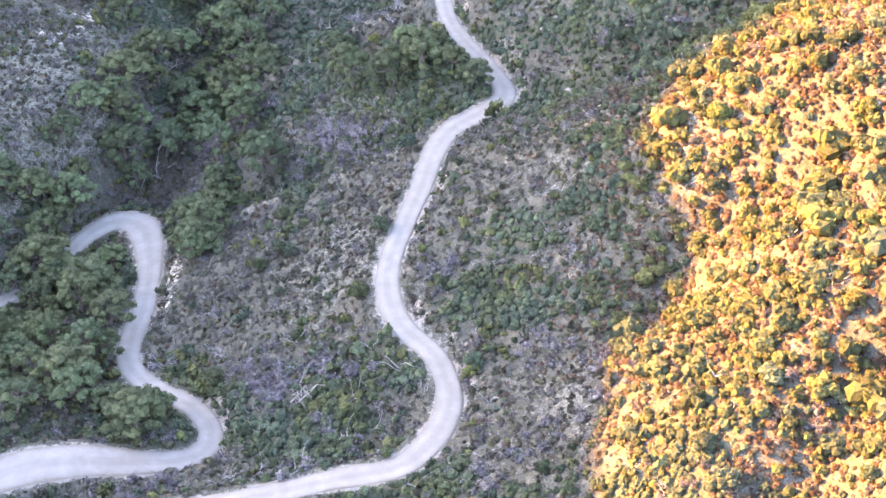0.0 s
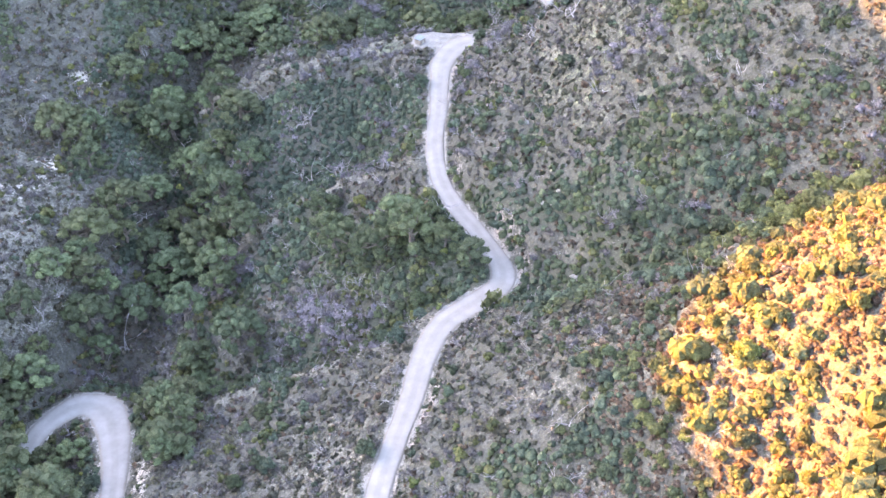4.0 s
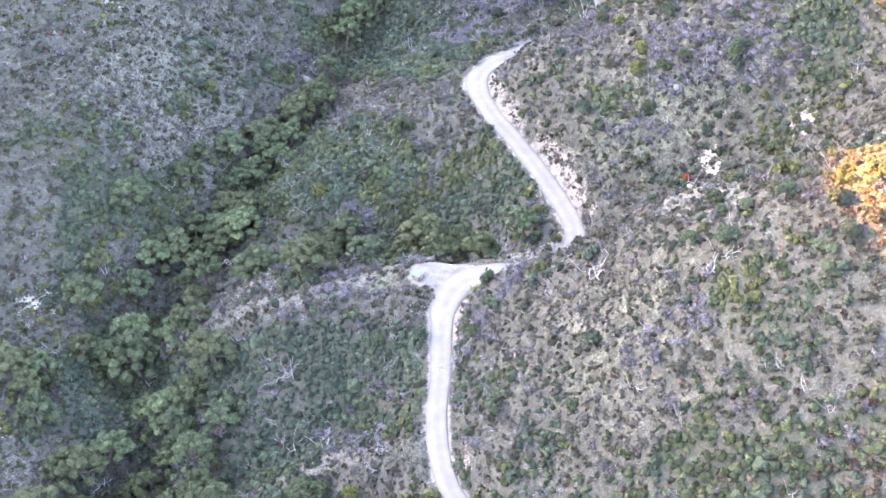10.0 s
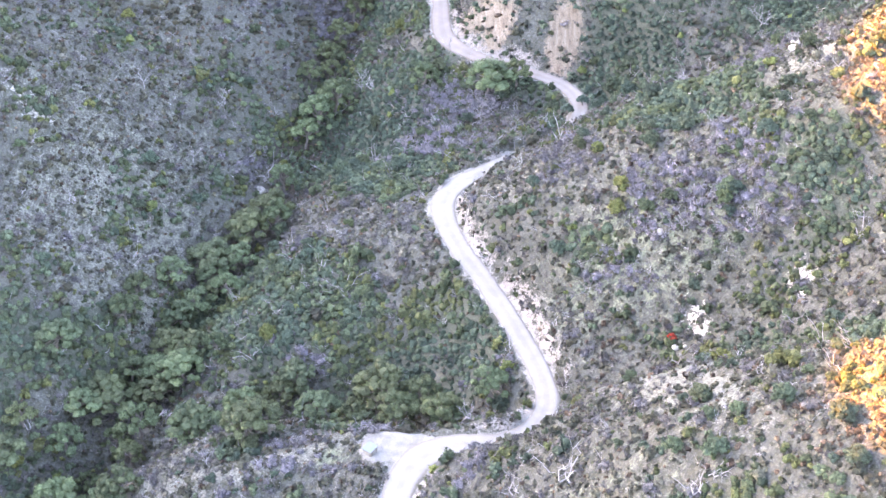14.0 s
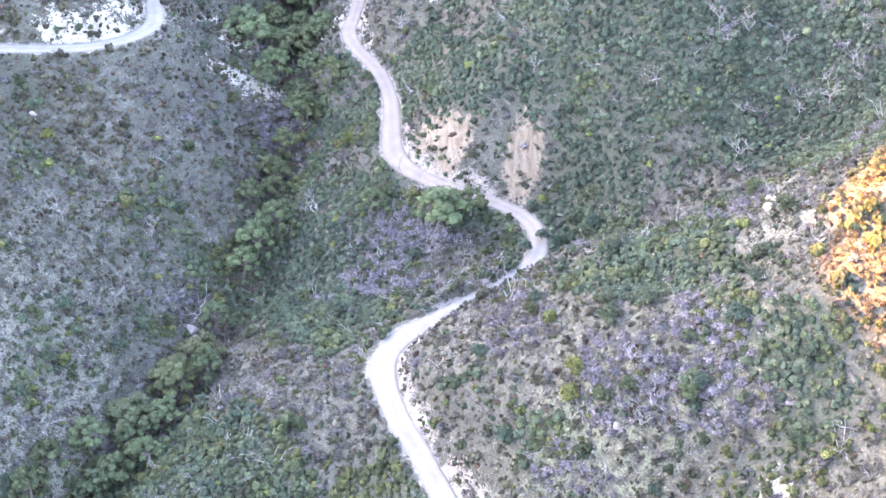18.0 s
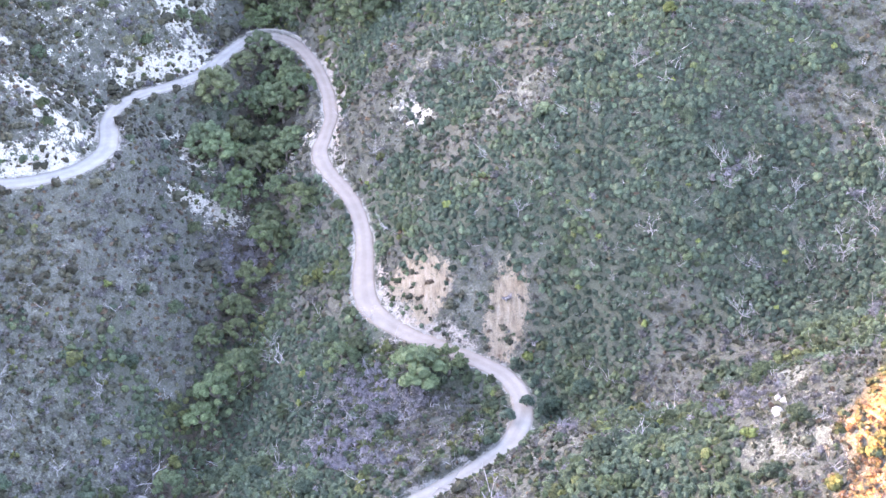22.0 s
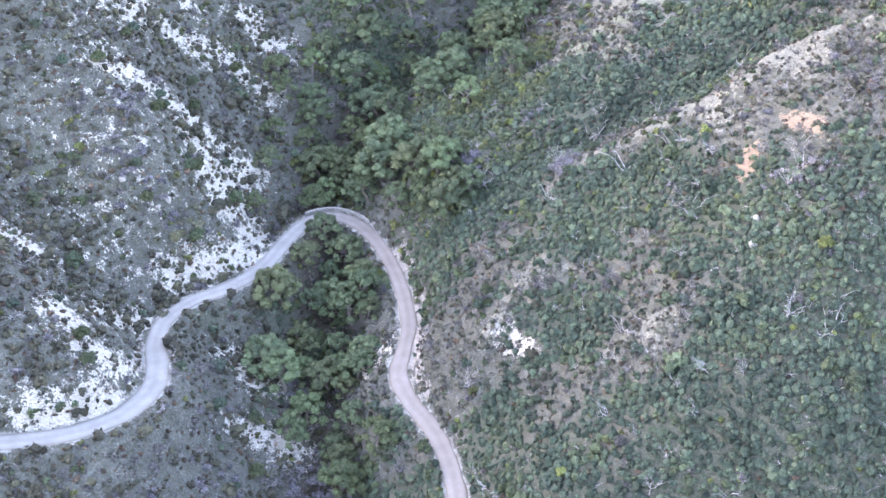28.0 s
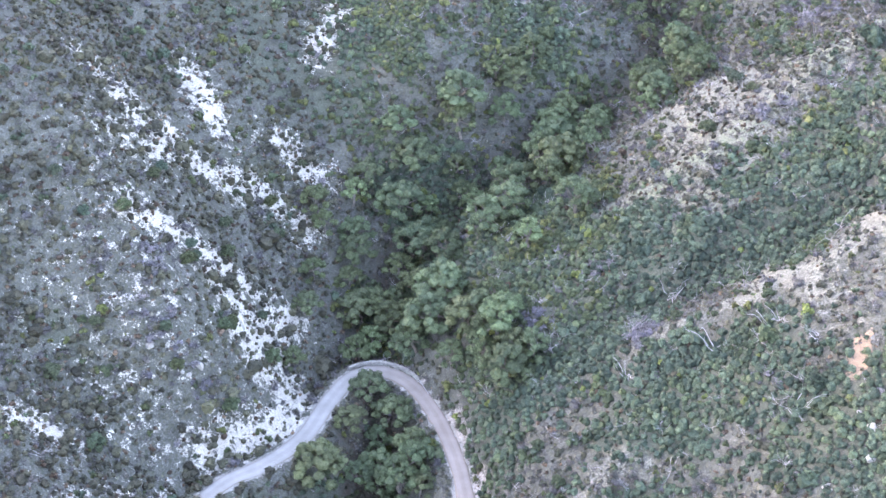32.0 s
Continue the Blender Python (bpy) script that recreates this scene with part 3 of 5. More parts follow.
# Closed evergreen brush: x, y, half length, half width, turn, strength
THICKETS_LOWER = [(-10, 271, 25, 9, -42, 1), (-51, 321, 21, 10, -32, 0.8), (-35, 292, 28, 9, -49, 0.55), (2, 264, 8, 6, -43, 1), (-54, 180, 10, 6, -23, 0.8), (-9, 181, 7, 4, -29, 0.9), (-24, 171, 15, 5, -29, 0.8), (7, 188, 11, 5, -30, 0.7), (25, 263, 24, 4, -39, 0.8), (12, 200, 12, 5, -35, 0.45)]
THICKETS_MIDDLE = [(-43, 326, 26, 9, -37, 0.9), (-1, 264, 13, 6, -25, 1), (50, 254, 22, 6, -28, 0.75), (46, 357, 27, 2, -67, 0.9), (1, 372, 24, 4, -27, 0.9), (12, 376, 14, 6, -46, 0.8), (-29, 388, 26, 14, -64, 0.8), (-13, 319, 12, 7, -57, 0.5)]
THICKETS_UPPER = [(-3, 461, 21, 11, -57, 1), (-10, 445, 21, 9, -52, 1), (60, 452, 23, 14, -83, 1), (-8, 384, 14, 9, -20, 0.8), (14, 367, 12, 4, -43, 1), (4, 364, 12, 3, -28, 1), (42, 359, 13, 5, -33, 0.9), (29, 391, 12, 5, -71, 0.5), (23, 385, 9, 3, -57, 0.6), (73, 370, 13, 4, -38, 0.5)]
THICKETS_SLIDE = [(78, 473, 45, 14, -18, 1), (59, 457, 14, 7, -30, 0.9), (-17, 459, 15, 9, -58, 0.9), (1, 465, 15, 8, -55, 0.9), (26, 460, 10, 4, -13, 1), (7, 431, 13, 6, -40, 0.9), (63, 421, 30, 8, -77, 0.9), (-45, 469, 11, 7, 33, 0.35)]
THICKETS_BEND = [(74, 483, 38, 20, -19, 1), (8, 469, 10, 5, -32, 0.9), (29, 459, 9, 4, -12, 1), (25, 493, 19, 7, -62, 0.6)]
THICKETS_CROSSING = [(64, 485, 22, 13, -18, 1), (55, 585, 12, 6, -32, 1), (67, 588, 13, 8, -36, 1), (-28, 551, 9, 5, 46, 0.8), (-38, 546, 7, 2, 29, 0.8), (31, 517, 20, 11, -72, 0.55)]
THICKETS_HEAD = [(47, 585, 21, 6, -28, 1), (75, 594, 14, 8, -37, 1), (39, 540, 22, 10, -39, 0.7), (23, 571, 10, 6, -75, 0.7)]
THICKETS = THICKETS_LOWER + THICKETS_MIDDLE + THICKETS_UPPER + THICKETS_SLIDE + THICKETS_BEND + THICKETS_CROSSING + THICKETS_HEAD
# Open, half-bare ground: x, y, half length, half width, turn, strength
OPEN_GROUND_LOWER = [(-19, 231, 18, 6, -57, 0.8), (-26, 205, 19, 7, -42, 0.7), (-19, 194, 13, 5, -36, 0.7), (18, 211, 16, 7, -57, 0.8), (28, 220, 22, 7, -81, 0.8), (19, 157, 16, 8, -76, 0.9), (9, 154, 12, 6, -46, 0.8), (-9, 234, 13, 5, -71, 0.6)]
OPEN_GROUND_MIDDLE = [(26, 300, 18, 5, -53, 0.9), (34, 276, 13, 5, -44, 0.7), (-13, 339, 18, 7, -80, 0.8), (-18, 302, 15, 5, -50, 0.9), (29, 252, 13, 5, -36, 0.9), (20, 241, 15, 8, -80, 0.7), (-22, 248, 21, 5, -41, 0.6)]
OPEN_GROUND_UPPER = [(-61, 457, 19, 9, 51, 0.8), (-61, 434, 14, 7, 55, 0.6), (-60, 399, 8, 4, 53, 0.8), (-1, 402, 15, 6, -34, 0.7), (-15, 426, 16, 5, -54, 0.6), (29, 404, 13, 4, -78, 0.8), (39, 392, 7, 3, -66, 0.8), (47, 321, 30, 10, -71, 1), (28, 306, 16, 6, -49, 0.7), (-20, 368, 11, 9, -39, 0.8), (49, 388, 21, 5, -50, 0.7)]
OPEN_GROUND_SLIDE = [(-58, 470, 11, 8, 47, 0.6), (-53, 493, 13, 7, 36, 0.6), (25, 518, 10, 4, -53, 0.8), (40, 501, 11, 5, -74, 0.6), (78, 418, 29, 7, -86, 0.9), (60, 400, 15, 3, -37, 0.9), (21, 429, 7, 5, -46, 0.8), (35, 402, 9, 3, -58, 0.6), (-8, 411, 14, 6, -40, 0.7), (19, 465, 5, 3, -80, 0.8)]
OPEN_GROUND_BEND = [(27, 520, 9, 3, -40, 0.9), (35, 533, 6, 2, -38, 0.9), (48, 505, 6, 2, -42, 1), (39, 502, 9, 3, -50, 0.7), (86, 416, 24, 7, 86, 0.9), (19, 465, 5, 4, -70, 0.9), (-38, 486, 9, 6, 64, 0.8)]
OPEN_GROUND_CROSSING = [(53, 609, 18, 6, -69, 0.9), (83, 567, 23, 11, -69, 1), (65, 556, 16, 5, -65, 1), (33, 588, 9, 5, -70, 0.8), (21, 526, 5, 3, -45, 0.8), (47, 507, 7, 4, -51, 0.8), (79, 538, 6, 4, -41, 0.8)]
OPEN_GROUND_HEAD = [(56, 622, 24, 9, -65, 1.1), (65, 630, 24, 10, -76, 1.1), (62, 564, 17, 7, -59, 1), (46, 623, 9, 4, -70, 0.8), (31, 587, 7, 4, -69, 0.7)]
OPEN_GROUND = OPEN_GROUND_LOWER + OPEN_GROUND_MIDDLE + OPEN_GROUND_UPPER + OPEN_GROUND_SLIDE + OPEN_GROUND_BEND + OPEN_GROUND_CROSSING + OPEN_GROUND_HEAD
# Leafless grey-lavender thickets: x, y, half length, half width, turn, strength
LAVENDER_LOWER = [(-22, 263, 12, 5, -51, 0.9), (-31, 261, 10, 3, -35, 0.6), (-31, 183, 11, 6, -50, 0.7), (-19, 183, 10, 5, -37, 0.7), (0, 197, 7, 4, -46, 0.5)]
LAVENDER_MIDDLE = [(-18, 260, 9, 3, -36, 0.9), (-30, 261, 7, 3, -34, 0.7), (-18, 375, 6, 3, -12, 0.8), (63, 263, 6, 2, -32, 0.6), (47, 250, 6, 2, -27, 0.6), (59, 261, 4, 2, -33, 0.6), (-9, 310, 11, 4, -61, 0.6)]
LAVENDER_UPPER = [(64, 367, 11, 5, -34, 1), (50, 371, 7, 3, -43, 0.9), (44, 365, 9, 3, -35, 0.7), (13, 456, 9, 6, -52, 0.9), (9, 444, 11, 5, -54, 0.9), (65, 379, 6, 3, -63, 0.8), (-37, 449, 11, 6, 59, 0.5)]
LAVENDER_SLIDE = [(17, 453, 7, 6, -36, 1), (9, 443, 10, 6, -48, 1), (66, 375, 11, 4, -32, 0.8), (52, 378, 11, 4, -32, 0.7), (-14, 517, 11, 5, -83, 0.6)]
LAVENDER_BEND = [(18, 454, 8, 5, -19, 1), (39, 473, 3, 2, -62, 0.6), (-18, 508, 8, 7, 50, 0.7), (-35, 502, 14, 7, 58, 0.4), (87, 476, 5, 3, -1, 0.7)]
LAVENDER_CROSSING = [(18, 578, 6, 4, -41, 0.8), (-20, 537, 6, 4, 67, 0.8), (-59, 580, 9, 5, 57, 0.5)]
LAVENDER_HEAD = [(5, 640, 4, 3, 32, 0.7), (13, 653, 13, 5, 20, 0.3), (17, 577, 7, 4, -26, 0.6), (37, 564, 6, 3, -82, 0.8)]
LAVENDER = LAVENDER_LOWER + LAVENDER_MIDDLE + LAVENDER_UPPER + LAVENDER_SLIDE + LAVENDER_BEND + LAVENDER_CROSSING + LAVENDER_HEAD


def blobs(patches, x, y):
    """The strongest of the patches at each place."""
    out = np.zeros(len(x))
    for cx, cy, rx, ry, turn, strength in patches:
        k = np.nonzero((np.abs(x - cx) < 2.6 * rx) & (np.abs(y - cy) < 2.6 * rx))[0]
        out[k] = np.maximum(out[k], strength * bump_in(x[k], y[k], cx, cy, rx, ry, turn))
    return out


def cover(x, y):
    """How densely green brush covers each place, 0 to 1."""
    n = rough(x, y, 24, 51, 3)
    dense = most(blobs(THICKETS, x, y), 0.85 * fold(GULLIES, x, y, 6.5), 0.8 * bump_in(x, y, 62, 185, 24, 48), bump_in(x, y, 20, 600, 14, 25), 0.6 * bump_in(x, y, -40, 665, 40, 30), 0.5 * bump_in(x, y, -95, 560, 26, 40))
    bare = most(blobs(OPEN_GROUND, x, y), 0.8 * fold(SPURS, x, y, 4.0), 0.75 * bump_in(x, y, -62, 565, 34, 60), bump_in(x, y, -58, 523, 15, 8, -100), bump_in(x, y, -38, 568, 18, 6, -45), 0.8 * bump_in(x, y, -52, 600, 20, 24), bump_in(x, y, 26, 478, 6, 5), bump_in(x, y, 42, 466, 6, 4, 80),
                0.5 * bump_in(x, y, -94, 320, 14, 50))
    return np.clip(0.55 + 0.54 * dense - 0.32 * bare + 0.27 * n + 0.24 * rough(x, y, 10, 53, 2), 0.03, 1)


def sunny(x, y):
    """The dry, sunlit slope under the eastern crest, thick with rusty scrub. Plant tints rise here to imitate sunlight.
    """
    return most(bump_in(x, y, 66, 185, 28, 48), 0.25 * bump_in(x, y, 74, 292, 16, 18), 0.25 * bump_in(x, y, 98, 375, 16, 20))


def soils(x, y):
    creek = nearest(CREEK, x, y, 30)[0]
    cut = np.zeros(len(x))
    for line in (CANYON_ROAD, CREEK_ROAD):
        d, v = nearest(line, x, y, 12)
        over = hills_z(x, y) - v[:, 0]
        cut = np.maximum(cut, (d < 11) * smooth(0.3, 2.0, over) * (1 - smooth(v[:, 1] / 2 + 1.5, v[:, 1] / 2 + 5.0, d)))
    n = rough(x, y, 30, 31, 3)
    dirt = 0.95 * smooth(6.6, 3.0, np.hypot((x - PAD[0]) / 1.5, y - PAD[1] + 0.08 * (x - PAD[0])))
    for line in (CANYON_ROAD, CREEK_ROAD):
        d, v = nearest(line, x, y, 12)
        dirt = np.maximum(dirt, 0.75 * smooth(1.1, 0.0, d - v[:, 1] / 2))
    chalk = most(0.66 * fold(CHALK_SCARS, x, y, 5.5), 0.56 * fold(CHALK_SCARS, x, y, 9.0), 0.42 * bump_in(x, y, -62, 570, 36, 70), 0.5 * bump_in(x, y, -66, 606, 14, 10),
                 0.6 * bump_in(x, y, -30, 666, 10, 4, 75), 0.56 * bump_in(x, y, 5, 634, 4, 9, 20), 0.6 * bump_in(x, y, -87, 356, 7, 5, -10), 0.58 * bump_in(x, y, -90, 320, 8, 4, -70), 0.66 * bump_in(x, y, -45, 396, 6, 4, -40), 0.6 * bump_in(x, y, -80, 431, 7, 4, -45), 0.6 * bump_in(x, y, -96, 311, 10, 5, 36),
                 0.66 * bump_in(x, y, 24, 523, 8, 3, -45), 0.6 * bump_in(x, y, 56, 351, 6, 3.5, -75), 0.58 * bump_in(x, y, 73, 349, 6, 3, -92), 0.58 * bump_in(x, y, -56, 229, 19, 3.2, -88))
    bank = most(0.55 * bump_in(x, y, 14, 267, 8, 3, -67),
                 0.55 * bump_in(x, y, -4.5, 191, 6, 2.5, -68), 0.55 * bump_in(x, y, 26.5, 374, 12, 3, -67), 0.55 * bump_in(x, y, 8.5, 496, 8, 2, -94), 0.56 * bump_in(x, y, 17, 465, 6, 4, -85), 0.62 * cut * smooth(-0.5, 0.35, rough(x, y, 8, 33, 2)))
    rust = most(0.9 * bump_in(x, y, 80, 539, 6, 2.5, -54), 0.95 * bump_in(x, y, 69, 535, 5, 1.8, -113))
    clay = most(0.95 * bump_in(x, y, 23.5, 479, 6.5, 4.5, -25), 0.95 * bump_in(x, y, 26.5, 474, 5, 4, 31), 1.0 * bump_in(x, y, 42, 467, 7.5, 4.5, 80), rust,
                0.5 * bump_in(x, y, 12, 262, 7, 3, -67))
    straw = most(0.5 * bump_in(x, y, 45, 200, 35, 28), 0.25 * bump_in(x, y, 35, 300, 25, 26), 0.8 * bump_in(x, y, 66, 562, 16, 6, 12), 0.8 * bump_in(x, y, 88, 570, 16, 7, 15), 0.6 * bump_in(x, y, 65, 600, 25, 25),
                 0.62 * bump_in(x, y, 30, 398, 20, 10), 0.5 * bump_in(x, y, -20, 210, 18, 26), 0.62 * bump_in(x, y, -62, 410, 26, 60), 0.55 * bump_in(x, y, -95, 300, 18, 60)) + 0.15 * n
    grass = most(0.75 * bump_in(x, y, -10.5, 338, 4, 3, -50), 0.55 * bump_in(x, y, -57, 394, 7, 6, -62), 0.5 * bump_in(x, y, -28, 351, 8, 3, 29), 0.6 * bump_in(x, y, 81, 625, 14, 8, -70), 0.5 * bump_in(x, y, 55, 623, 15, 7, -67),
                 0.45 * bump_in(x, y, -62, 415, 16, 20), 0.5 * bump_in(x, y, 48, 372, 36, 24), 0.46 * bump_in(x, y, 32, 290, 26, 36), 0.44 * bump_in(x, y, 45, 600, 40, 30), 0.42 * bump_in(x, y, -60, 420, 40, 60), 0.52 * fold(SPURS[7:8], x, y, 9.0)) + 0.1 * n
    straw = most(straw, 0.7 * fold(SPURS, x, y, 3.6), 0.55 * blobs(OPEN_GROUND, x, y), 0.8 * smooth(0.6, 1.0, blobs(OPEN_GROUND, x, y)))
    litter = most(0.72 * smooth(0.45, 0.85, cover(x, y)) * (1 - sunny(x, y)), 0.48 * sunny(x, y)) - 0.4 * most(chalk, bank, clay)
    mould = 0.55 * (1 - smooth(3, 16, creek)) + 0.2 * n
    return dict(bank=bank, chalk=chalk, clay=clay, straw=straw, grass=grass, mould=mould, litter=litter, dirt=dirt, rust=rust)


def hills_z(x, y):
    return PLATE(np.clip(x, -125, 145), np.clip(y, 125, 740))


nx, ny = len(GX), len(GY)
idx = np.arange(nx * ny).reshape(ny, nx)
quads = np.stack([idx[:-1, :-1], idx[:-1, 1:], idx[1:, 1:], idx[1:, :-1]], -1).reshape(-1, 4)
ground = new("ground", mesh_of("ground", np.c_[gx.ravel(), gy.ravel(), GZ.ravel()], quads, 4, GROUND, True, **soils(gx.ravel(), gy.ravel())))
tagged(ground, "steep canyon hillsides of pale soil, chalk and dry grass", "ground", kind="structure")


def road(name, line, label):
    """A strip of graded dirt with a low crown, ragged edges and a skirt that runs into the ground."""
    d = np.gradient(line[:, :2], axis=0)
    d /= np.linalg.norm(d, axis=1)[:, None]
    side = np.c_[-d[:, 1], d[:, 0]]
    shares = np.array([-1.12, -1.0, -0.75, -0.45, -0.15, 0.15, 0.45, 0.75, 1.0, 1.12])
    verts, across, brown = [], [], []
    s = np.arange(len(line)) * 1.0
    for k in shares:
        ragged = 0.22 * rough(s, np.full(len(s), 50 * np.sign(k)), 5, 41, 3) if abs(k) >= 1 else 0
        off = k * line[:, 3] * 0.465 + ragged
        z = line[:, 2] + 0.05 * (1 - k * k) - (0.3 if abs(k) > 1.05 else 0) - (0.03 if 0.4 < abs(k) < 0.5 else 0)
        verts.append(np.c_[line[:, :2] + side * np.asarray(off)[..., None], z] if np.ndim(off) else None)
        across.append(np.full(len(line), abs(k)))
        brown.append(smooth(435, 470, line[:, 1]) * smooth(-25, -5, line[:, 0]))
    n, w = len(line), len(shares)
    v = np.stack(verts, 1).reshape(-1, 3)
    ids = np.arange(n * w).reshape(n, w)
    q = np.stack([ids[:-1, :-1], ids[1:, :-1], ids[1:, 1:], ids[:-1, 1:]], -1).reshape(-1, 4)[:, ::-1]
    ob = new(name, mesh_of(name, v, q, 4, ROAD, True, across=np.stack(across, 1).ravel(), brown=np.stack(brown, 1).ravel()))
    return tagged(ob, label, "road", kind="structure")


road("road", CANYON_ROAD, "pale graded dirt road winding along the canyon side")
road("road", CREEK_ROAD, "pale dirt road with a hairpin down by the creek")

# ---- plants ----
rng = np.random.default_rng(7)


def leaves(centres, radii, count, size, flat=0.85, up=0.25, thin=1.0, loose=0.6):
    """Three-cornered leaf sprays over round clumps, facing outwards, with corners and faces."""
    vs = []
    each = np.maximum(3, (count * radii**2 / (radii**2).sum()).astype(int))
    for c, r, n in zip(centres, radii, each):
        d = rng.normal(size=(n, 3))
        d[:, 2] += up
        d /= np.linalg.norm(d, axis=1)[:, None]
        p = c + d * r * rng.uniform(0.8, 1.08, (n, 1)) * np.array([1, 1, flat])
        face = d + rng.normal(size=(n, 3)) * loose
        face /= np.linalg.norm(face, axis=1)[:, None]
        a = np.cross(face, rng.normal(size=(n, 3)))
        a /= np.linalg.norm(a, axis=1)[:, None]
        b = np.cross(face, a)
        s = size * rng.uniform(0.7, 1.3, (n, 1))
        vs.append(np.stack([p - a * s * 0.6 - b * s * 0.4 * thin, p + a * s * 0.6 - b * s * 0.4 * thin, p + b * s * 0.7], 1))
    v = np.concatenate(vs).reshape(-1, 3)
    return v, np.arange(len(v)).reshape(-1, 3)


GOLD = (1 + 5**0.5) / 2
ICO = np.array([(-1, GOLD, 0), (1, GOLD, 0), (-1, -GOLD, 0), (1, -GOLD, 0), (0, -1, GOLD), (0, 1, GOLD), (0, -1, -GOLD), (0, 1, -GOLD), (GOLD, 0, -1), (GOLD, 0, 1), (-GOLD, 0, -1), (-GOLD, 0, 1)]) / 1.9
ICO_FACES = np.array([(0, 11, 5), (0, 5, 1), (0, 1, 7), (0, 7, 10), (0, 10, 11), (1, 5, 9), (5, 11, 4), (11, 10, 2), (10, 7, 6), (7, 1, 8), (3, 9, 4), (3, 4, 2), (3, 2, 6), (3, 6, 8), (3, 8, 9), (4, 9, 5), (2, 4, 11), (6, 2, 10), (8, 6, 7), (9, 8, 1)])


def split(v, f):
    """Each face cut into four, its new corners pushed out to the sphere."""
    v, made, out = [np.array(p) for p in v], {}, []
    for a, b, c in f:
        mids = []
        for p, q in ((a, b), (b, c), (c, a)):
            key = (min(p, q), max(p, q))
            if key not in made:
                m = v[p] + v[q]
                made[key] = len(v)
                v.append(m / np.linalg.norm(m))
            mids.append(made[key])
        out += [(a, mids[0], mids[2]), (b, mids[1], mids[0]), (c, mids[2], mids[1]), tuple(mids)]
    return np.array(v), np.array(out)


ICO_FINE, ICO_FINE_FACES = split(ICO, ICO_FACES)


def core(centres, radii, flat=0.85, share=0.82, fine=False, jag=0.12, floor=-9.0):
    """Uneven closed lumps, cut off below the floor (as a share of the radius)."""
    ico, tri = (ICO_FINE, ICO_FINE_FACES) if fine else (ICO, ICO_FACES)
    tri = tri[ico[tri][:, :, 2].max(1) > floor]
    vs, fs = [], []
    for c, r in zip(centres, radii):
        fs.append(tri + len(ico) * len(vs))
        vs.append(c + ico * r * share * rng.uniform(1 - jag, 1 + jag, (len(ico), 1)) * np.array([1, 1, flat]))
    return np.concatenate(vs), np.concatenate(fs)


def heads(centres, radii, flat=0.9, jag=0.2, fine=False):
    """Rounded leafy heads, open underneath where nobody sees."""
    return core(centres, radii, flat, 1.0, fine, jag, 0.1 if fine else -0.35)


def joined(*parts):
    vs, fs, n = [], [], 0
    for v, f in parts:
        vs.append(v)
        fs.append(f + n)
        n += len(v)
    return np.concatenate(vs), np.concatenate(fs)


def brush(stems, spray, height=0.75):
    """A bare shrub one metre across: forked twigs, each a thin sliver."""
    vs = []
    for _ in range(stems):
        d = np.array([*rng.normal(size=2) * 0.55, 1.0])
        d *= height * rng.uniform(0.6, 1.1) / np.linalg.norm(d)
        base, tip = np.array([*rng.normal(size=2) * 0.08, -0.05]), None
        tip = base + d
        w = np.cross(d, rng.normal(size=3))
        w *= 0.022 / np.linalg.norm(w)
        vs.append([base - w, base + w, tip])
        for _ in range(spray):
            p = base + d * rng.uniform(0.35, 0.95)
            e = d * 0.35 + rng.normal(size=3) * 0.2
            w = np.cross(e, rng.normal(size=3))
            w *= 0.019 / np.linalg.norm(w)
            vs.append([p - w, p + w, p + e])
    v = np.array(vs).reshape(-1, 3)
    return v, np.arange(len(v)).reshape(-1, 3)


def scattered(name, kinds, x, y, size, tint, material, label, category, sink=0.0, tall=1.0):
    """Plants of one sort over the hillside, as one body of plants: each a turned, sized copy of one of the kinds."""
    z = ground_at(x, y) - sink * size
    turn, which = rng.uniform(0, 2 * math.pi, len(x)), rng.integers(0, len(kinds), len(x))
    stretch = size * tall * rng.uniform(0.8, 1.2, len(x))
    vs, fs, ts, ws, n = [], [], [], [], 0
    for k, (v, f) in enumerate(kinds):
        m = which == k
        c, s = np.cos(turn[m])[:, None], np.sin(turn[m])[:, None]
        g = size[m][:, None]
        out = np.stack([(v[:, 0] * c - v[:, 1] * s) * g + x[m][:, None], (v[:, 0] * s + v[:, 1] * c) * g + y[m][:, None], v[:, 2] * stretch[m][:, None] + z[m][:, None]], -1)
        count = m.sum()
        vs.append(out.reshape(-1, 3))
        fs.append((f[None] + (np.arange(count) * len(v))[:, None, None]).reshape(-1, 3) + n)
        ts.append(np.repeat(tint[m], len(v)))
        ws.append(np.repeat(np.clip(0.5 + 0.32 * rng.normal(size=count), 0, 1), len(v)))
        n += count * len(v)
    ob = new(name, mesh_of(name, np.concatenate(vs), np.concatenate(fs), 3, material, False, tint=np.concatenate(ts), vigour=np.concatenate(ws)))
    return tagged(ob, label, category, kind="stuff")


def spread(step, x0=-118, x1=132, y0=112, y1=728):
    gx, gy = np.meshgrid(np.arange(x0, x1, step), np.arange(y0, y1, step))
    x, y = gx.ravel(), gy.ravel()
    return x + rng.uniform(-0.5, 0.5, len(x)) * step, y + rng.uniform(-0.5, 0.5, len(x)) * step


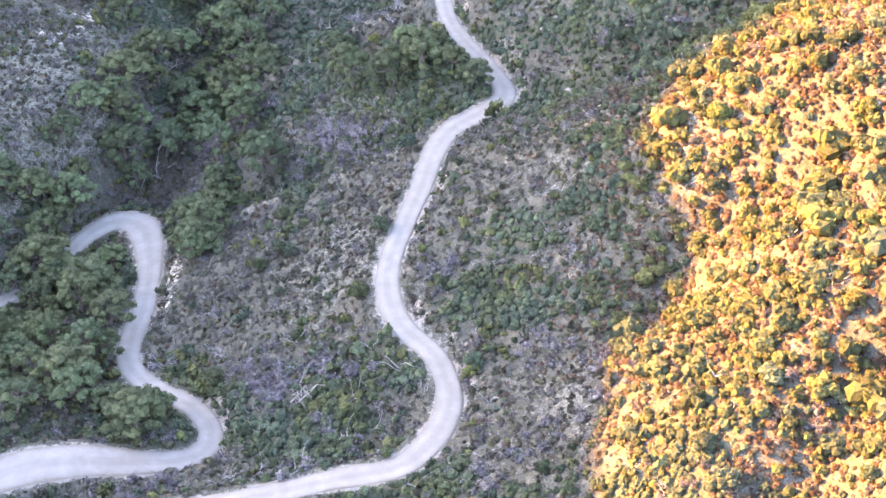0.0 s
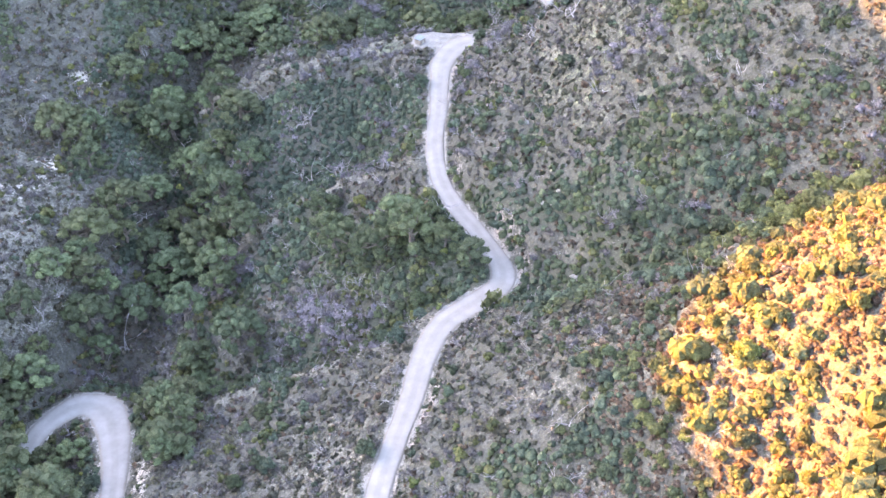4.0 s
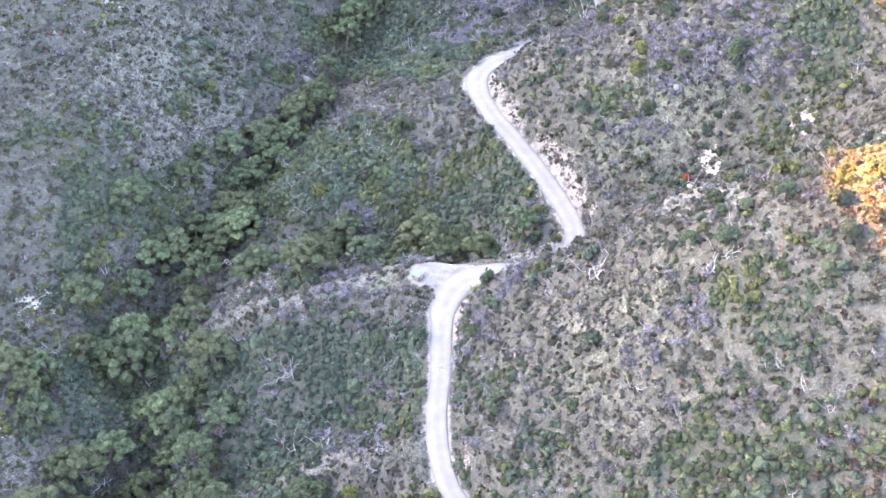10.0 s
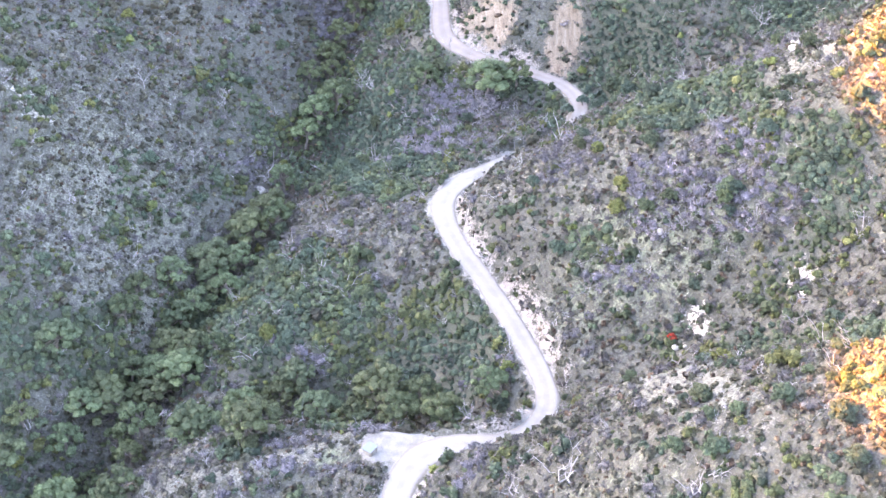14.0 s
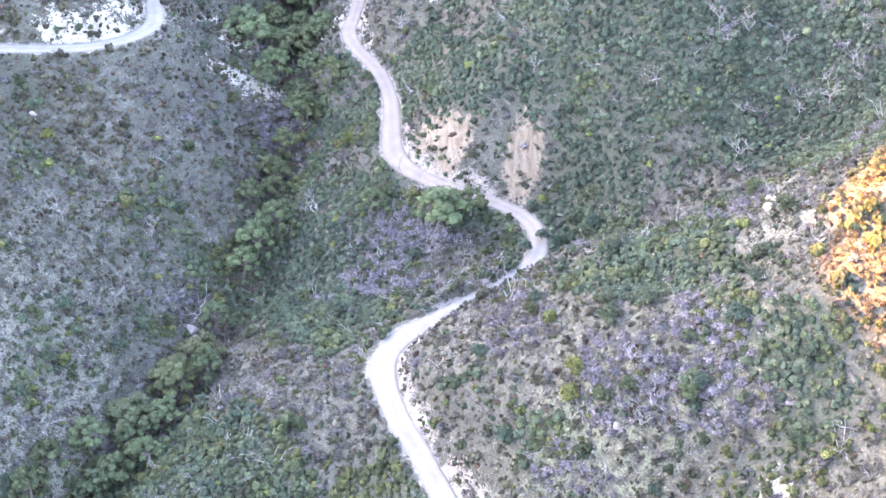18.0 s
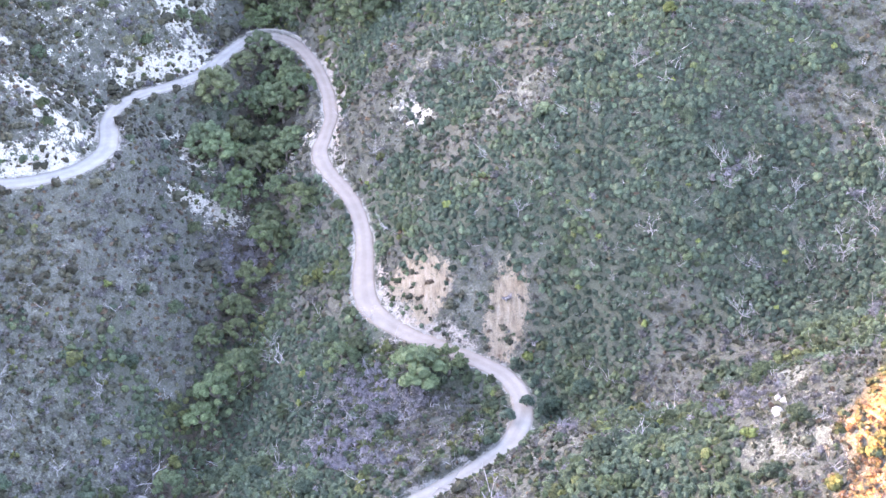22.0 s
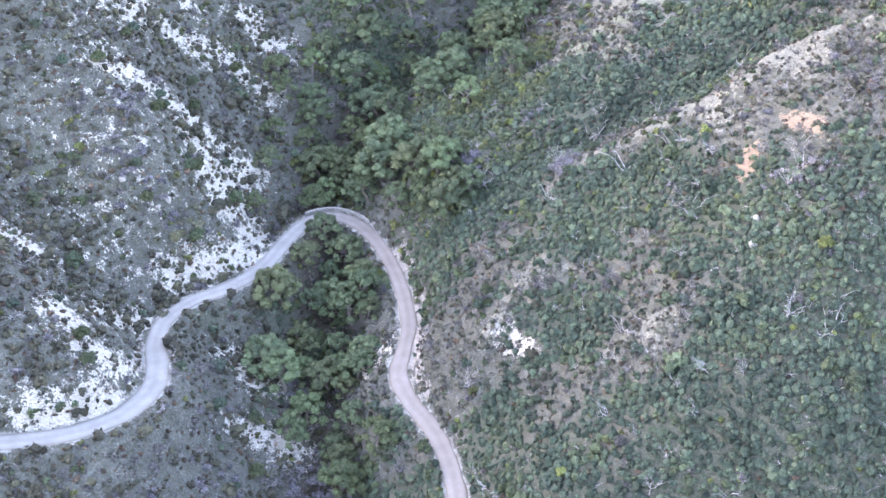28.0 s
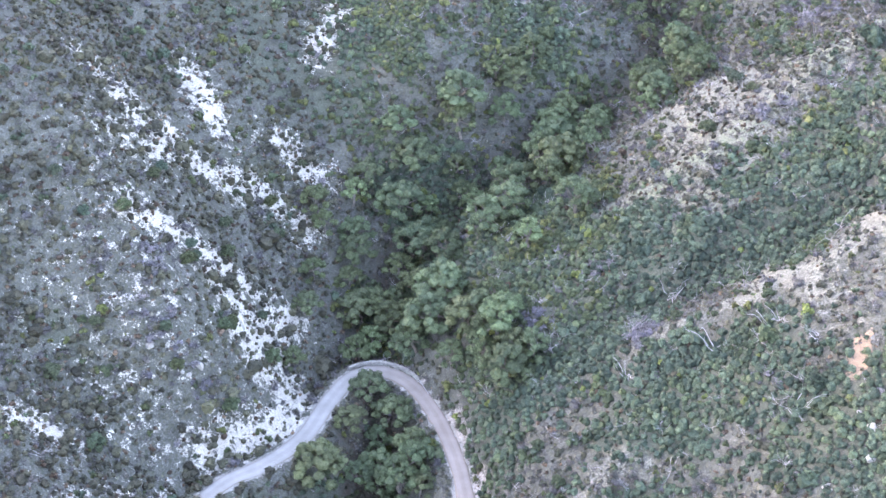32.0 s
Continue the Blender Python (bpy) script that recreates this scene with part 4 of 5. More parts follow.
def road_room(x, y):
    """Distance from the nearest road edge or turnout."""
    r = np.full(len(x), 20.0)
    for line in (CANYON_ROAD, CREEK_ROAD):
        d, v = nearest(line, x, y, 16)
        r = np.minimum(r, np.where(d < 16, d - v[:, 1] / 2, 20))
    return np.minimum(r, np.hypot((x - PAD[0]) / 1.5, y - PAD[1] + 0.08 * (x - PAD[0])) - 4.2)


def bareness(x, y):
    """Scars, turnouts and steep cuts where next to nothing grows."""
    return most(bump_in(x, y, 24.5, 477, 6.5, 5), bump_in(x, y, 42, 467, 6.5, 4.5, 80), 0.3 * fold(CHALK_SCARS, x, y, 3.0), 0.85 * bump_in(x, y, -10.5, 338, 4, 3), 0.8 * bump_in(x, y, 66, 562, 14, 5, 12), 0.8 * bump_in(x, y, 88, 570, 14, 6, 15), 0.8 * bump_in(x, y, 80, 539, 7, 3, -54), 0.8 * bump_in(x, y, 69, 535, 5, 2, -113), 0.7 * bump_in(x, y, -58, 523, 12, 6, -100),
                0.7 * bump_in(x, y, -36, 572, 12, 4, -45), 0.6 * bump_in(x, y, -55.5, 229, 16, 2, -88))


def seen_side(x, y):
    """Keeps to the part of the canyon that the flight overlooks."""
    west = np.interp(y, [150, 200, 260, 320, 380, 440, 500, 560, 640, 700], [-86, -94, -104, -117, -116, -104, -97, -93, -99, -88])
    east = np.interp(y, [130, 200, 260, 300, 340, 400, 440, 480, 500, 540, 580, 700], [68, 79, 88, 90, 100, 114, 126, 134, 135, 121, 113, 110])
    return (x > west) & (x < east)


def lot(step, chance):
    x, y = spread(step)
    x, y = x[seen_side(x, y)], y[seen_side(x, y)]
    k = (road_room(x, y) > 0.7) & (rng.uniform(0, 1, len(x)) < chance(x, y))
    return x[k], y[k]


def tones(x, y, middle=0.45):
    return np.clip(middle + 0.25 * rough(x, y, 14, 71, 2) + 0.2 * rng.normal(size=len(x)), 0, 1)


def mound(lumps, spread, height, count, size, **more):
    """A wiry plant one metre across: a few round lumps of loose sprays."""
    a = rng.uniform(0, 2 * math.pi, lumps)
    r = spread * np.sqrt(rng.uniform(0.05, 1, lumps))
    radii = rng.uniform(0.17, 0.34, lumps)
    c = np.c_[r * np.cos(a), r * np.sin(a), rng.uniform(0.25, 1, lumps) * height * (1.15 - 0.8 * r)]
    return leaves(c, radii, count, size, **more)


def shrub(lumps, spread, height, sprigs, size, fine=False, low=0.2, high=0.29, flat=0.95):
    """A leafy plant one metre across: uneven heads packed round a middle, with sprigs standing out of them."""
    a = rng.uniform(0, 2 * math.pi) + np.arange(lumps) * 2.4 + rng.normal(size=lumps) * 0.25
    r = spread * np.sqrt((np.arange(lumps) + 0.25) / lumps)
    radii = rng.uniform(low, high, lumps)
    c = np.c_[r * np.cos(a), r * np.sin(a), height * (1.0 - 1.6 * r**2) * rng.uniform(0.7, 1.1, lumps)]
    return joined(heads(c, radii * 0.88, flat, 0.3, fine), leaves(c, radii, sprigs, size, flat=flat, loose=0.75, up=0.7))


CLUMPS = [shrub(1, 0.0, 0.3, 10, 0.2, True, 0.46, 0.54, 1.0) for _ in range(6)]
GREENS = [shrub(k, 0.36, 0.38, 34, 0.15) for k in (2, 3, 4, 5)]
DUSKY = [shrub(k, 0.24, 0.26, 10, 0.2, low=0.26, high=0.36) for k in (1, 2, 3)]
SAGES = [shrub(k, 0.34, 0.2, 18, 0.22, low=0.2, high=0.3) for k in (1, 1, 2)]
BRUSH = [mound(k, 0.34, 0.4, 18, 0.23, loose=0.9, thin=0.4) for k in (4, 5, 5)]
FINE_GREENS = [shrub(k, 0.36, 0.5, 70, 0.11) for k in (6, 7, 8, 9)]
FINE_BROWNS = [shrub(k, 0.34, 0.36, 44, 0.13) for k in (4, 5, 6)]
BROWNS = [shrub(k, 0.3, 0.22, 16, 0.22, low=0.22, high=0.32) for k in (1, 1, 2)]
TUFTS = [mound(k, 0.34, 0.18, 8, 0.3, loose=0.8, flat=0.6, thin=0.5) for k in (1, 2, 2, 2)]
TWIGS = [joined(brush(9, 4), shrub(3, 0.28, 0.3, 8, 0.14, low=0.15, high=0.22), mound(5, 0.37, 0.55, 36, 0.16, loose=1.1, thin=0.35)) for _ in range(4)]


def snag(arms):
    """Bleached dead branches about one metre across, crooked and forked."""
    vs = []

    def stick(p, d, w, left):
        q = p + d + rng.normal(size=3) * 0.045
        side = np.cross(q - p, rng.normal(size=3))
        side *= w / np.linalg.norm(side)
        vs.extend([[p - side, p + side, q + side * 0.6], [p - side, q + side * 0.6, q - side * 0.6]])
        if left:
            stick(q, d * 0.8 + rng.normal(size=3) * 0.07, w * 0.75, left - 1)
            if rng.uniform() < 0.55:
                stick(q, d * 0.6 + rng.normal(size=3) * 0.12, w * 0.6, left - 1)

    for _ in range(arms):
        a = rng.uniform(0, 2 * math.pi)
        stick(np.array([*rng.normal(size=2) * 0.1, 0.0]), np.array([math.cos(a), math.sin(a), rng.uniform(0.4, 1.2)]) * 0.19, 0.024, 3)
    v = np.array(vs).reshape(-1, 3)
    return v, np.arange(len(v)).reshape(-1, 3)


SNAGS = [snag(k) for k in (3, 4, 5, 6)]


def lavender(x, y):
    """Where leafless grey-lavender shrubs stand in thickets."""
    return most(blobs(LAVENDER, x, y), smooth(0.3, 0.9, rough(x, y, 18, 61, 3)) * 0.5 * (1 - bump_in(x, y, -62, 430, 30, 60)))


def western(x, y):
    return smooth(-14, -34, x) * smooth(455, 485, y)


def sampled(field, step=1.0, x0=-120.0, x1=138.0, y0=110.0, y1=730.0):
    """The field worked out once over the canyon, then read off between its places."""
    nx, ny = int((x1 - x0) / step) + 2, int((y1 - y0) / step) + 2
    fx, fy = np.meshgrid(x0 + step * np.arange(nx), y0 + step * np.arange(ny))
    kept = field(fx.ravel(), fy.ravel()).reshape(ny, nx)

    def read(x, y):
        u, v = np.clip((x - x0) / step, 0, nx - 1.001), np.clip((y - y0) / step, 0, ny - 1.001)
        i, j = u.astype(int), v.astype(int)
        u, v = u - i, v - j
        return (kept[j, i] * (1 - u) + kept[j, i + 1] * u) * (1 - v) + (kept[j + 1, i] * (1 - u) + kept[j + 1, i + 1] * u) * v

    return read


cover, sunny, bareness, lavender, road_room = sampled(cover, 1.5), sampled(sunny, 2.0), sampled(bareness), sampled(lavender, 1.5), sampled(road_room, 0.75)
openness = sampled(lambda x, y: smooth(0.7, 1.0, blobs(OPEN_GROUND, x, y)), 1.5)


def closed(x, y):
    """1 where the brush closes up so that no soil shows."""
    return smooth(0.57, 0.73, cover(x, y)) * (1 - smooth(0.15, 0.4, sunny(x, y))) * (1 - smooth(0.35, 0.7, lavender(x, y))) * (1 - 0.9 * bareness(x, y)) * (1 - western(x, y))


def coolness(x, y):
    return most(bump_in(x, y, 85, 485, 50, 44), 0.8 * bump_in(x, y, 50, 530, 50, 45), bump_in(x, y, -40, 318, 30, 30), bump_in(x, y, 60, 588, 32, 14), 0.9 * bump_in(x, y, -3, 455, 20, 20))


x, y = lot(1.14, lambda x, y: 0.98 * closed(x, y))
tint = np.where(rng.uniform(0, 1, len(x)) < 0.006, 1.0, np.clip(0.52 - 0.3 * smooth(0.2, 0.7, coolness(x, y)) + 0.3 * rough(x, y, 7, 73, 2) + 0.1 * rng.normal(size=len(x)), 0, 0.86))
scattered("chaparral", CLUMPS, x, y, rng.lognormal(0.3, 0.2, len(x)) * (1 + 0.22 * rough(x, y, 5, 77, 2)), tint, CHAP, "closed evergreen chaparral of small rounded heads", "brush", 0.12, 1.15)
x, y = lot(1.75, lambda x, y: (0.1 + 0.72 * smooth(0.32, 0.66, cover(x, y)) - 0.8 * closed(x, y)) * (1 - 0.65 * openness(x, y)) * (1 - 0.9 * bareness(x, y)) * (1 - 0.6 * lavender(x, y)) * (1 - 0.75 * western(x, y)) * (1 - 0.6 * sunny(x, y)))
size = rng.lognormal(0.36, 0.4, len(x)) * (0.8 + 0.5 * cover(x, y)) * (1 + 0.35 * sunny(x, y))
# Tint turns yellower on the sunny slope: sunlight put into the leaf colour
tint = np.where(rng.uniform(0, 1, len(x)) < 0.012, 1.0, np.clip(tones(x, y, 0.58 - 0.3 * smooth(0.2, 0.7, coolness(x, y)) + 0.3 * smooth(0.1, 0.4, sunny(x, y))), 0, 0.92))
gold = sunny(x, y) > 0.13
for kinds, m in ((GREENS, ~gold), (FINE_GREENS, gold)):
    scattered("green_shrubs", kinds, x[m], y[m], size[m], tint[m], CHAP, "scattered dark green chaparral shrubs on the slopes" if kinds is GREENS else "evergreen shrubs tinted yellower for sunlight on the eastern slope", "shrubs", 0.1, 1.1 if kinds is GREENS else 1.0)
x, y = lot(1.6, lambda x, y: (0.2 + 1.0 * western(x, y) * smooth(-0.35, 0.5, rough(x, y, 11, 87, 3)) + 0.45 * np.exp(-((road_room(x, y) - 1.4) / 1.0) ** 2)) * (1 - 0.5 * bareness(x, y)) * (1 - 0.8 * cover(x, y) * (1 - western(x, y))))
scattered("dusky_shrubs", DUSKY, x, y, rng.lognormal(0.25, 0.4, len(x)) * (1 + 0.35 * western(x, y)), tones(x, y, 0.5), OLIVE, "low rounded brown-olive shrubs on pale soil", "shrubs", 0.08, 0.9)
x, y = lot(1.3, lambda x, y: 0.72 * (1.12 - 0.8 * cover(x, y)) * (1 - 0.65 * openness(x, y)) * (1 - bareness(x, y)) * (1 - 0.7 * western(x, y)) * (1 - closed(x, y)) * (sunny(x, y) < 0.25))
scattered("sage_scrub", SAGES, x, y, rng.lognormal(0.3, 0.38, len(x)), np.clip(tones(x, y, 0.42) + 0.12 * rng.normal(size=len(x)), 0, 1), SAGE, "low grey-green sage scrub on the dry slopes", "shrubs", 0.1, 0.9)
x, y = lot(1.9, lambda x, y: (0.4 - 0.3 * cover(x, y) + 1.3 * sunny(x, y) + 0.35 * western(x, y)) * (1 - 0.6 * bareness(x, y)))
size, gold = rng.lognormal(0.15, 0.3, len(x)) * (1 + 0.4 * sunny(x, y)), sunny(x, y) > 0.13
# The higher tint on the sunny slope puts sunlight into the scrub's colour
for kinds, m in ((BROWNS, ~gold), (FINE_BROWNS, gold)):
    scattered("brown_scrub", kinds, x[m], y[m], size[m], tones(x[m], y[m], 0.45 if kinds is BROWNS else 0.75), BROWN, "low rusty brown dried scrub on bare soil" if kinds is BROWNS else "rusty dried scrub tinted lighter for sunlight on the eastern slope", "shrubs", 0.1, 0.85)
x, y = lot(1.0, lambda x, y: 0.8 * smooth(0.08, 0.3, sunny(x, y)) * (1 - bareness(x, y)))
# Tint kept high so that the scrub's colour imitates sun on it
scattered("dry_scrub", BROWNS, x, y, rng.lognormal(0.1, 0.35, len(x)), np.clip(tones(x, y, 0.7) + 0.2 * rng.normal(size=len(x)), 0, 1), BROWN, "low dry scrub tinted tawny for sunlight on the eastern slope", "shrubs", 0.1, 0.8)
x, y = lot(1.45, lambda x, y: (0.6 * (1.15 - 0.8 * cover(x, y)) * (1 - 0.65 * openness(x, y)) + 0.3 * lavender(x, y)) * (1 - bareness(x, y)) * (1 - 0.3 * western(x, y)) * (1 - 0.8 * closed(x, y)) * (sunny(x, y) < 0.25))
scattered("grey_brush", BRUSH, x, y, rng.lognormal(0.42, 0.3, len(x)), np.clip(0.5 * lavender(x, y) + 0.3 * rng.uniform(0, 1, len(x)), 0, 1), TWIG, "thin grey brush between the green shrubs", "brush", 0.1, 0.9)
x, y = lot(1.7, lambda x, y: (0.06 + 0.95 * smooth(0.2, 0.7, lavender(x, y))) * (1 - bareness(x, y)) * (1 - 0.7 * closed(x, y)))
scattered("bare_shrubs", TWIGS, x, y, rng.uniform(1.5, 3.1, len(x)), np.clip(0.35 + 0.6 * lavender(x, y) + 0.12 * rng.normal(size=len(x)), 0, 1), TWIG, "leafless grey-lavender twiggy shrubs", "shrubs", 0.02, 0.9)
x, y = lot(1.5, lambda x, y: (1.0 - 0.65 * cover(x, y)) * (1 - 0.8 * bareness(x, y)) * (1 - closed(x, y)) * (1 - 0.7 * western(x, y)) * (sunny(x, y) < 0.25))
scattered("low_herbs", TUFTS, x, y, rng.uniform(0.5, 1.2, len(x)), np.clip(rng.uniform(0, 1, len(x)) * 0.9 + 0.15 * rough(x, y, 20, 91, 2), 0, 1), TUFT, "tufts of dry herbs and grass between the shrubs", "herbs", 0.05, 0.9)
x, y = spread(7.2, -300, 330, -40, 930)
beyond = ~((x > -116) & (y > 108) & (y < 732) & seen_side(x - 6, y)) & (road_room(x, y) > 1.5) & (rng.uniform(0, 1, len(x)) < 0.25 + 0.75 * smooth(-0.3, 0.4, rough(x, y, 40, 57, 3)))
x, y = x[beyond], y[beyond]
scattered("far_brush", SAGES, x, y, rng.lognormal(1.35, 0.3, len(x)), tones(x, y, 0.5), CHAP, "green brush on the slopes beyond the canyon", "brush", 0.1, 0.8)
x, y = lot(3.4, lambda x, y: 0.2 + 0.25 * smooth(-0.2, 0.6, rough(x, y, 9, 95, 2)) + 0.7 * lavender(x, y) - bareness(x, y) - 0.3 * western(x, y) - 0.25 * (sunny(x, y) > 0.2))
scattered("dead_branches", SNAGS, x, y, rng.lognormal(0.75, 0.35, len(x)), np.full(len(x), 0.5), DEADWOOD, "bleached dead branches sticking out of the brush", "branches", -0.2, 1.0)


def shard():
    """A sharp-edged broken stone."""
    v, f = core(np.zeros((1, 3)), np.array([0.5]), 0.6, 1.0)
    v = v * rng.uniform(0.6, 1.2, (1, 3)) + rng.normal(size=(12, 3)) * 0.08
    return v, f


def rocky(x, y):
    s = soils(x, y)
    return smooth(0.45, 0.62, most(s["chalk"], s["bank"])) * (1 - western(x, y) * 0.85)


x, y = lot(1.2, lambda x, y: 0.4 * rocky(x, y))
scattered("loose_rocks", [shard() for _ in range(6)], x, y, rng.lognormal(-0.7, 0.5, len(x)), np.full(len(x), 0.5), STONE, "broken pale rocks scattered over outcrops and road cuts", "rocks", 0.05, 1.0)


# ---- trees ----
def tube(path, radii, sides=6):
    p, r = np.array(path, float), np.array(radii, float)
    d = np.gradient(p, axis=0)
    d /= np.linalg.norm(d, axis=1)[:, None]
    ref = np.array([0.3, 0.9, 0.2])
    a = np.cross(d, ref)
    a /= np.linalg.norm(a, axis=1)[:, None]
    b = np.cross(d, a)
    t = np.linspace(0, 2 * math.pi, sides, endpoint=False)
    v = (p[:, None] + (a[:, None] * np.cos(t)[None, :, None] + b[:, None] * np.sin(t)[None, :, None]) * r[:, None, None]).reshape(-1, 3)
    f = []
    for i in range(len(p) - 1):
        for j in range(sides):
            k = (j + 1) % sides
            f += [(i * sides + j, i * sides + k, (i + 1) * sides + k), (i * sides + j, (i + 1) * sides + k, (i + 1) * sides + j)]
    return v, np.array(f)


def limb(start, end, r0, r1, wander=0.1, n=5):
    t = np.linspace(0, 1, n)[:, None]
    p = np.array(start) * (1 - t) + np.array(end) * t
    length = np.linalg.norm(np.subtract(end, start))
    p[1:-1] += rng.normal(size=(n - 2, 3)) * wander * length
    return tube(p, r0 + (r1 - r0) * t[:, 0])


def oak(height, wide, lumps, count, tint, name="oak_tree", label="", leafy=OAK):
    """A broad evergreen oak: a leaning trunk, forking limbs, and a crown of many uneven leaf clumps with gaps."""
    root = new(name)
    tagged(root, label, "tree", "oaks along the creek")
    base = height * 0.38
    lean = rng.normal(size=2) * 0.06 * height
    fork = np.array([lean[0], lean[1], base])
    a = rng.uniform(0, 2 * math.pi) + np.arange(lumps) * 2.4 + rng.normal(size=lumps) * 0.2
    r = wide / 2 * np.sqrt((np.arange(lumps) + 0.4) / lumps) * rng.uniform(0.8, 1.1, lumps)
    top = height * (0.86 - 0.46 * (r / (wide / 2)) ** 2) * rng.uniform(0.84, 1.08, lumps)
    c = np.c_[lean[0] + r * np.cos(a), lean[1] + r * np.sin(a), top]
    radii = wide * rng.uniform(0.085, 0.15, lumps)
    v, f = joined(leaves(c, radii, count, 0.23, flat=0.85, up=0.6, loose=0.75), core(c, radii, 0.8, 0.8, True, 0.34, -0.1))
    island = np.clip(tint + 0.12 * rng.normal(size=1), 0, 1)
    crown = new("crown", mesh_of("crown", v, f, 3, leafy, False, tint=np.full(len(v), island[0]), vigour=np.full(len(v), 0.5)))
    wood = [limb((0, 0, -1.2), fork, 0.045 * height, 0.03 * height, 0.03)]
    wood += [limb(fork, c[i], 0.022 * height, 0.006 * height, 0.07, 4) for i in range(0, lumps, 3)]
    trunk = new("trunk", mesh_of("trunk", *joined(*wood), 3, BARK, True))
    crown.parent = trunk.parent = root
    return root


def dead_tree(height, forks, twigs, name="dead_tree", label=""):
    """A bleached dead tree: a trunk that forks into crooked bare limbs."""
    root = new(name)
    tagged(root, label, "dead tree", "dead trees in the brush")
    fork = np.array([*rng.normal(size=2) * 0.08 * height, height * 0.35])
    trunk = new("trunk", mesh_of("trunk", *limb((0, 0, -0.6), fork, 0.022 * height, 0.016 * height, 0.04), 3, DEADWOOD, True))
    trunk.parent = root
    for i in range(forks):
        ang = 2 * math.pi * i / forks + rng.uniform(-0.5, 0.5)
        out = height * rng.uniform(0.25, 0.5)
        tip = fork + np.array([math.cos(ang) * out, math.sin(ang) * out, height * rng.uniform(0.3, 0.62)])
        wood = [limb(fork, tip, 0.012 * height, 0.005 * height, 0.1, 6)]
        for _ in range(twigs):
            p = fork + (tip - fork) * rng.uniform(0.35, 1.0)
            wood.append(limb(p, p + rng.normal(size=3) * height * 0.13 + (tip - fork) * 0.22, 0.006 * height, 0.003 * height, 0.1, 4))
        bough = new("limb", mesh_of("limb", *joined(*wood), 3, DEADWOOD, True))
        bough.parent = root
    return root


def planted(kinds, places, low, high, sink=0.2, tip=0.0):
    """Stands copies of the kinds at the places; the originals take the first places."""
    for i, (x, y) in enumerate(places):
        z = float(ground_at(np.array([x]), np.array([y]))[0]) - sink
        s = rng.uniform(low, high)
        m = pose(x, y, z, rng.normal() * tip, rng.normal() * tip, rng.uniform(0, 360)) @ Matrix.Diagonal((s, s, s * rng.uniform(0.9, 1.12), 1))
        if i < len(kinds):
            FIRST.append((kinds[i], m))
        else:
            copy_thing(kinds[i % len(kinds)], m)


FIRST = []
OAKS = [oak(h, w, int(n * 1.6), 1500, t, label=lab) for h, w, n, t, lab in (
    (8.5, 9.0, 17, 0.35, "large dark green live oak in the creek bottom"), (7.5, 7.5, 14, 0.55, "dark green live oak with a rounded crown"),
    (9.5, 7.5, 15, 0.35, "tall dark live oak among the creek trees"), (6.5, 6.5, 12, 0.75, "smaller green oak beside the creek"),
    (8.0, 8.5, 18, 0.5, "spreading live oak shading the creek bed"), (7.0, 6.0, 12, 0.85, "light green young tree among the dark oaks"))]
OAKS_LOWER = [(-83, 238), (-88, 241), (-91, 237), (-82, 235), (-92, 241), (-85, 234), (-78, 239), (-70, 225), (-86, 231), (-88, 223), (-77, 212), (-66, 214), (-77, 197), (-72, 195), (-78, 187), (-69, 204), (-65, 205), (-66, 191)]
OAKS_SEEN = [(-61, 298), (-10, 268), (-4, 266), (2, 264), (6, 260), (-1, 271), (-8, 275), (-15, 272), (-20, 278), (-24, 291), (-75, 279), (-72, 274), (-84, 284), (-82, 220), (-73, 221), (-77, 210), (-61, 189), (-52, 185), (-54, 178), (-80, 321), (-70, 303),
             (-56, 301), (-77, 288), (-83, 269), (-37, 354), (-26, 351), (-65, 349), (-39, 355), (-27, 348), (30, 458), (22, 457), (7, 464), (-27, 426), (-13, 547), (-15, 538), (-4, 517), (-13, 573),
             (-20, 558), (-10, 555), (-19, 604), (-11, 604), (-8, 598), (0, 594), (7, 583), (10, 577), (17, 571), (13, 619), (-11, 613), (30, 634)]
GROVE = [(31, 611), (18, 602), (-29, 623), (-21, 613), (-9, 592), (25, 636), (15, 626), (29, 611), (-15, 603), (-19, 602), (7, 575), (3, 584), (13, 572), (10, 587), (12, 580), (10, 566)]
cx, cy = spread(7.0, -112, 70, 165, 735)
off, side = nearest(CREEK, cx, cy, 40)[0], nearest(SIDE_GULLY, cx, cy, 40)[0]
band = np.interp(cy, [165, 200, 260, 330, 380, 410, 470, 500, 550, 580, 640, 700], [20, 25, 27, 22, 14, 8, 2, 6, 12, 18, 20, 16]) + 4 * rough(cx, cy, 30, 81, 2)
ok = ((off < band) | (side < 7)) & seen_side(cx, cy) & (road_room(cx, cy) > 3.6) & (rng.uniform(0, 1, len(cx)) < 0.82)
crowded = np.array([min(math.hypot(a - x, b - y) for a, b in OAKS_SEEN + GROVE + OAKS_LOWER) < 3.6 for x, y in zip(cx, cy)])
ok &= ~crowded
more = rng.permutation(np.nonzero(ok)[0])[: 298 - len(OAKS_SEEN + GROVE + OAKS_LOWER)]
planted(OAKS, OAKS_SEEN + GROVE + OAKS_LOWER + [*zip(cx[more], cy[more])], 0.8, 1.35)


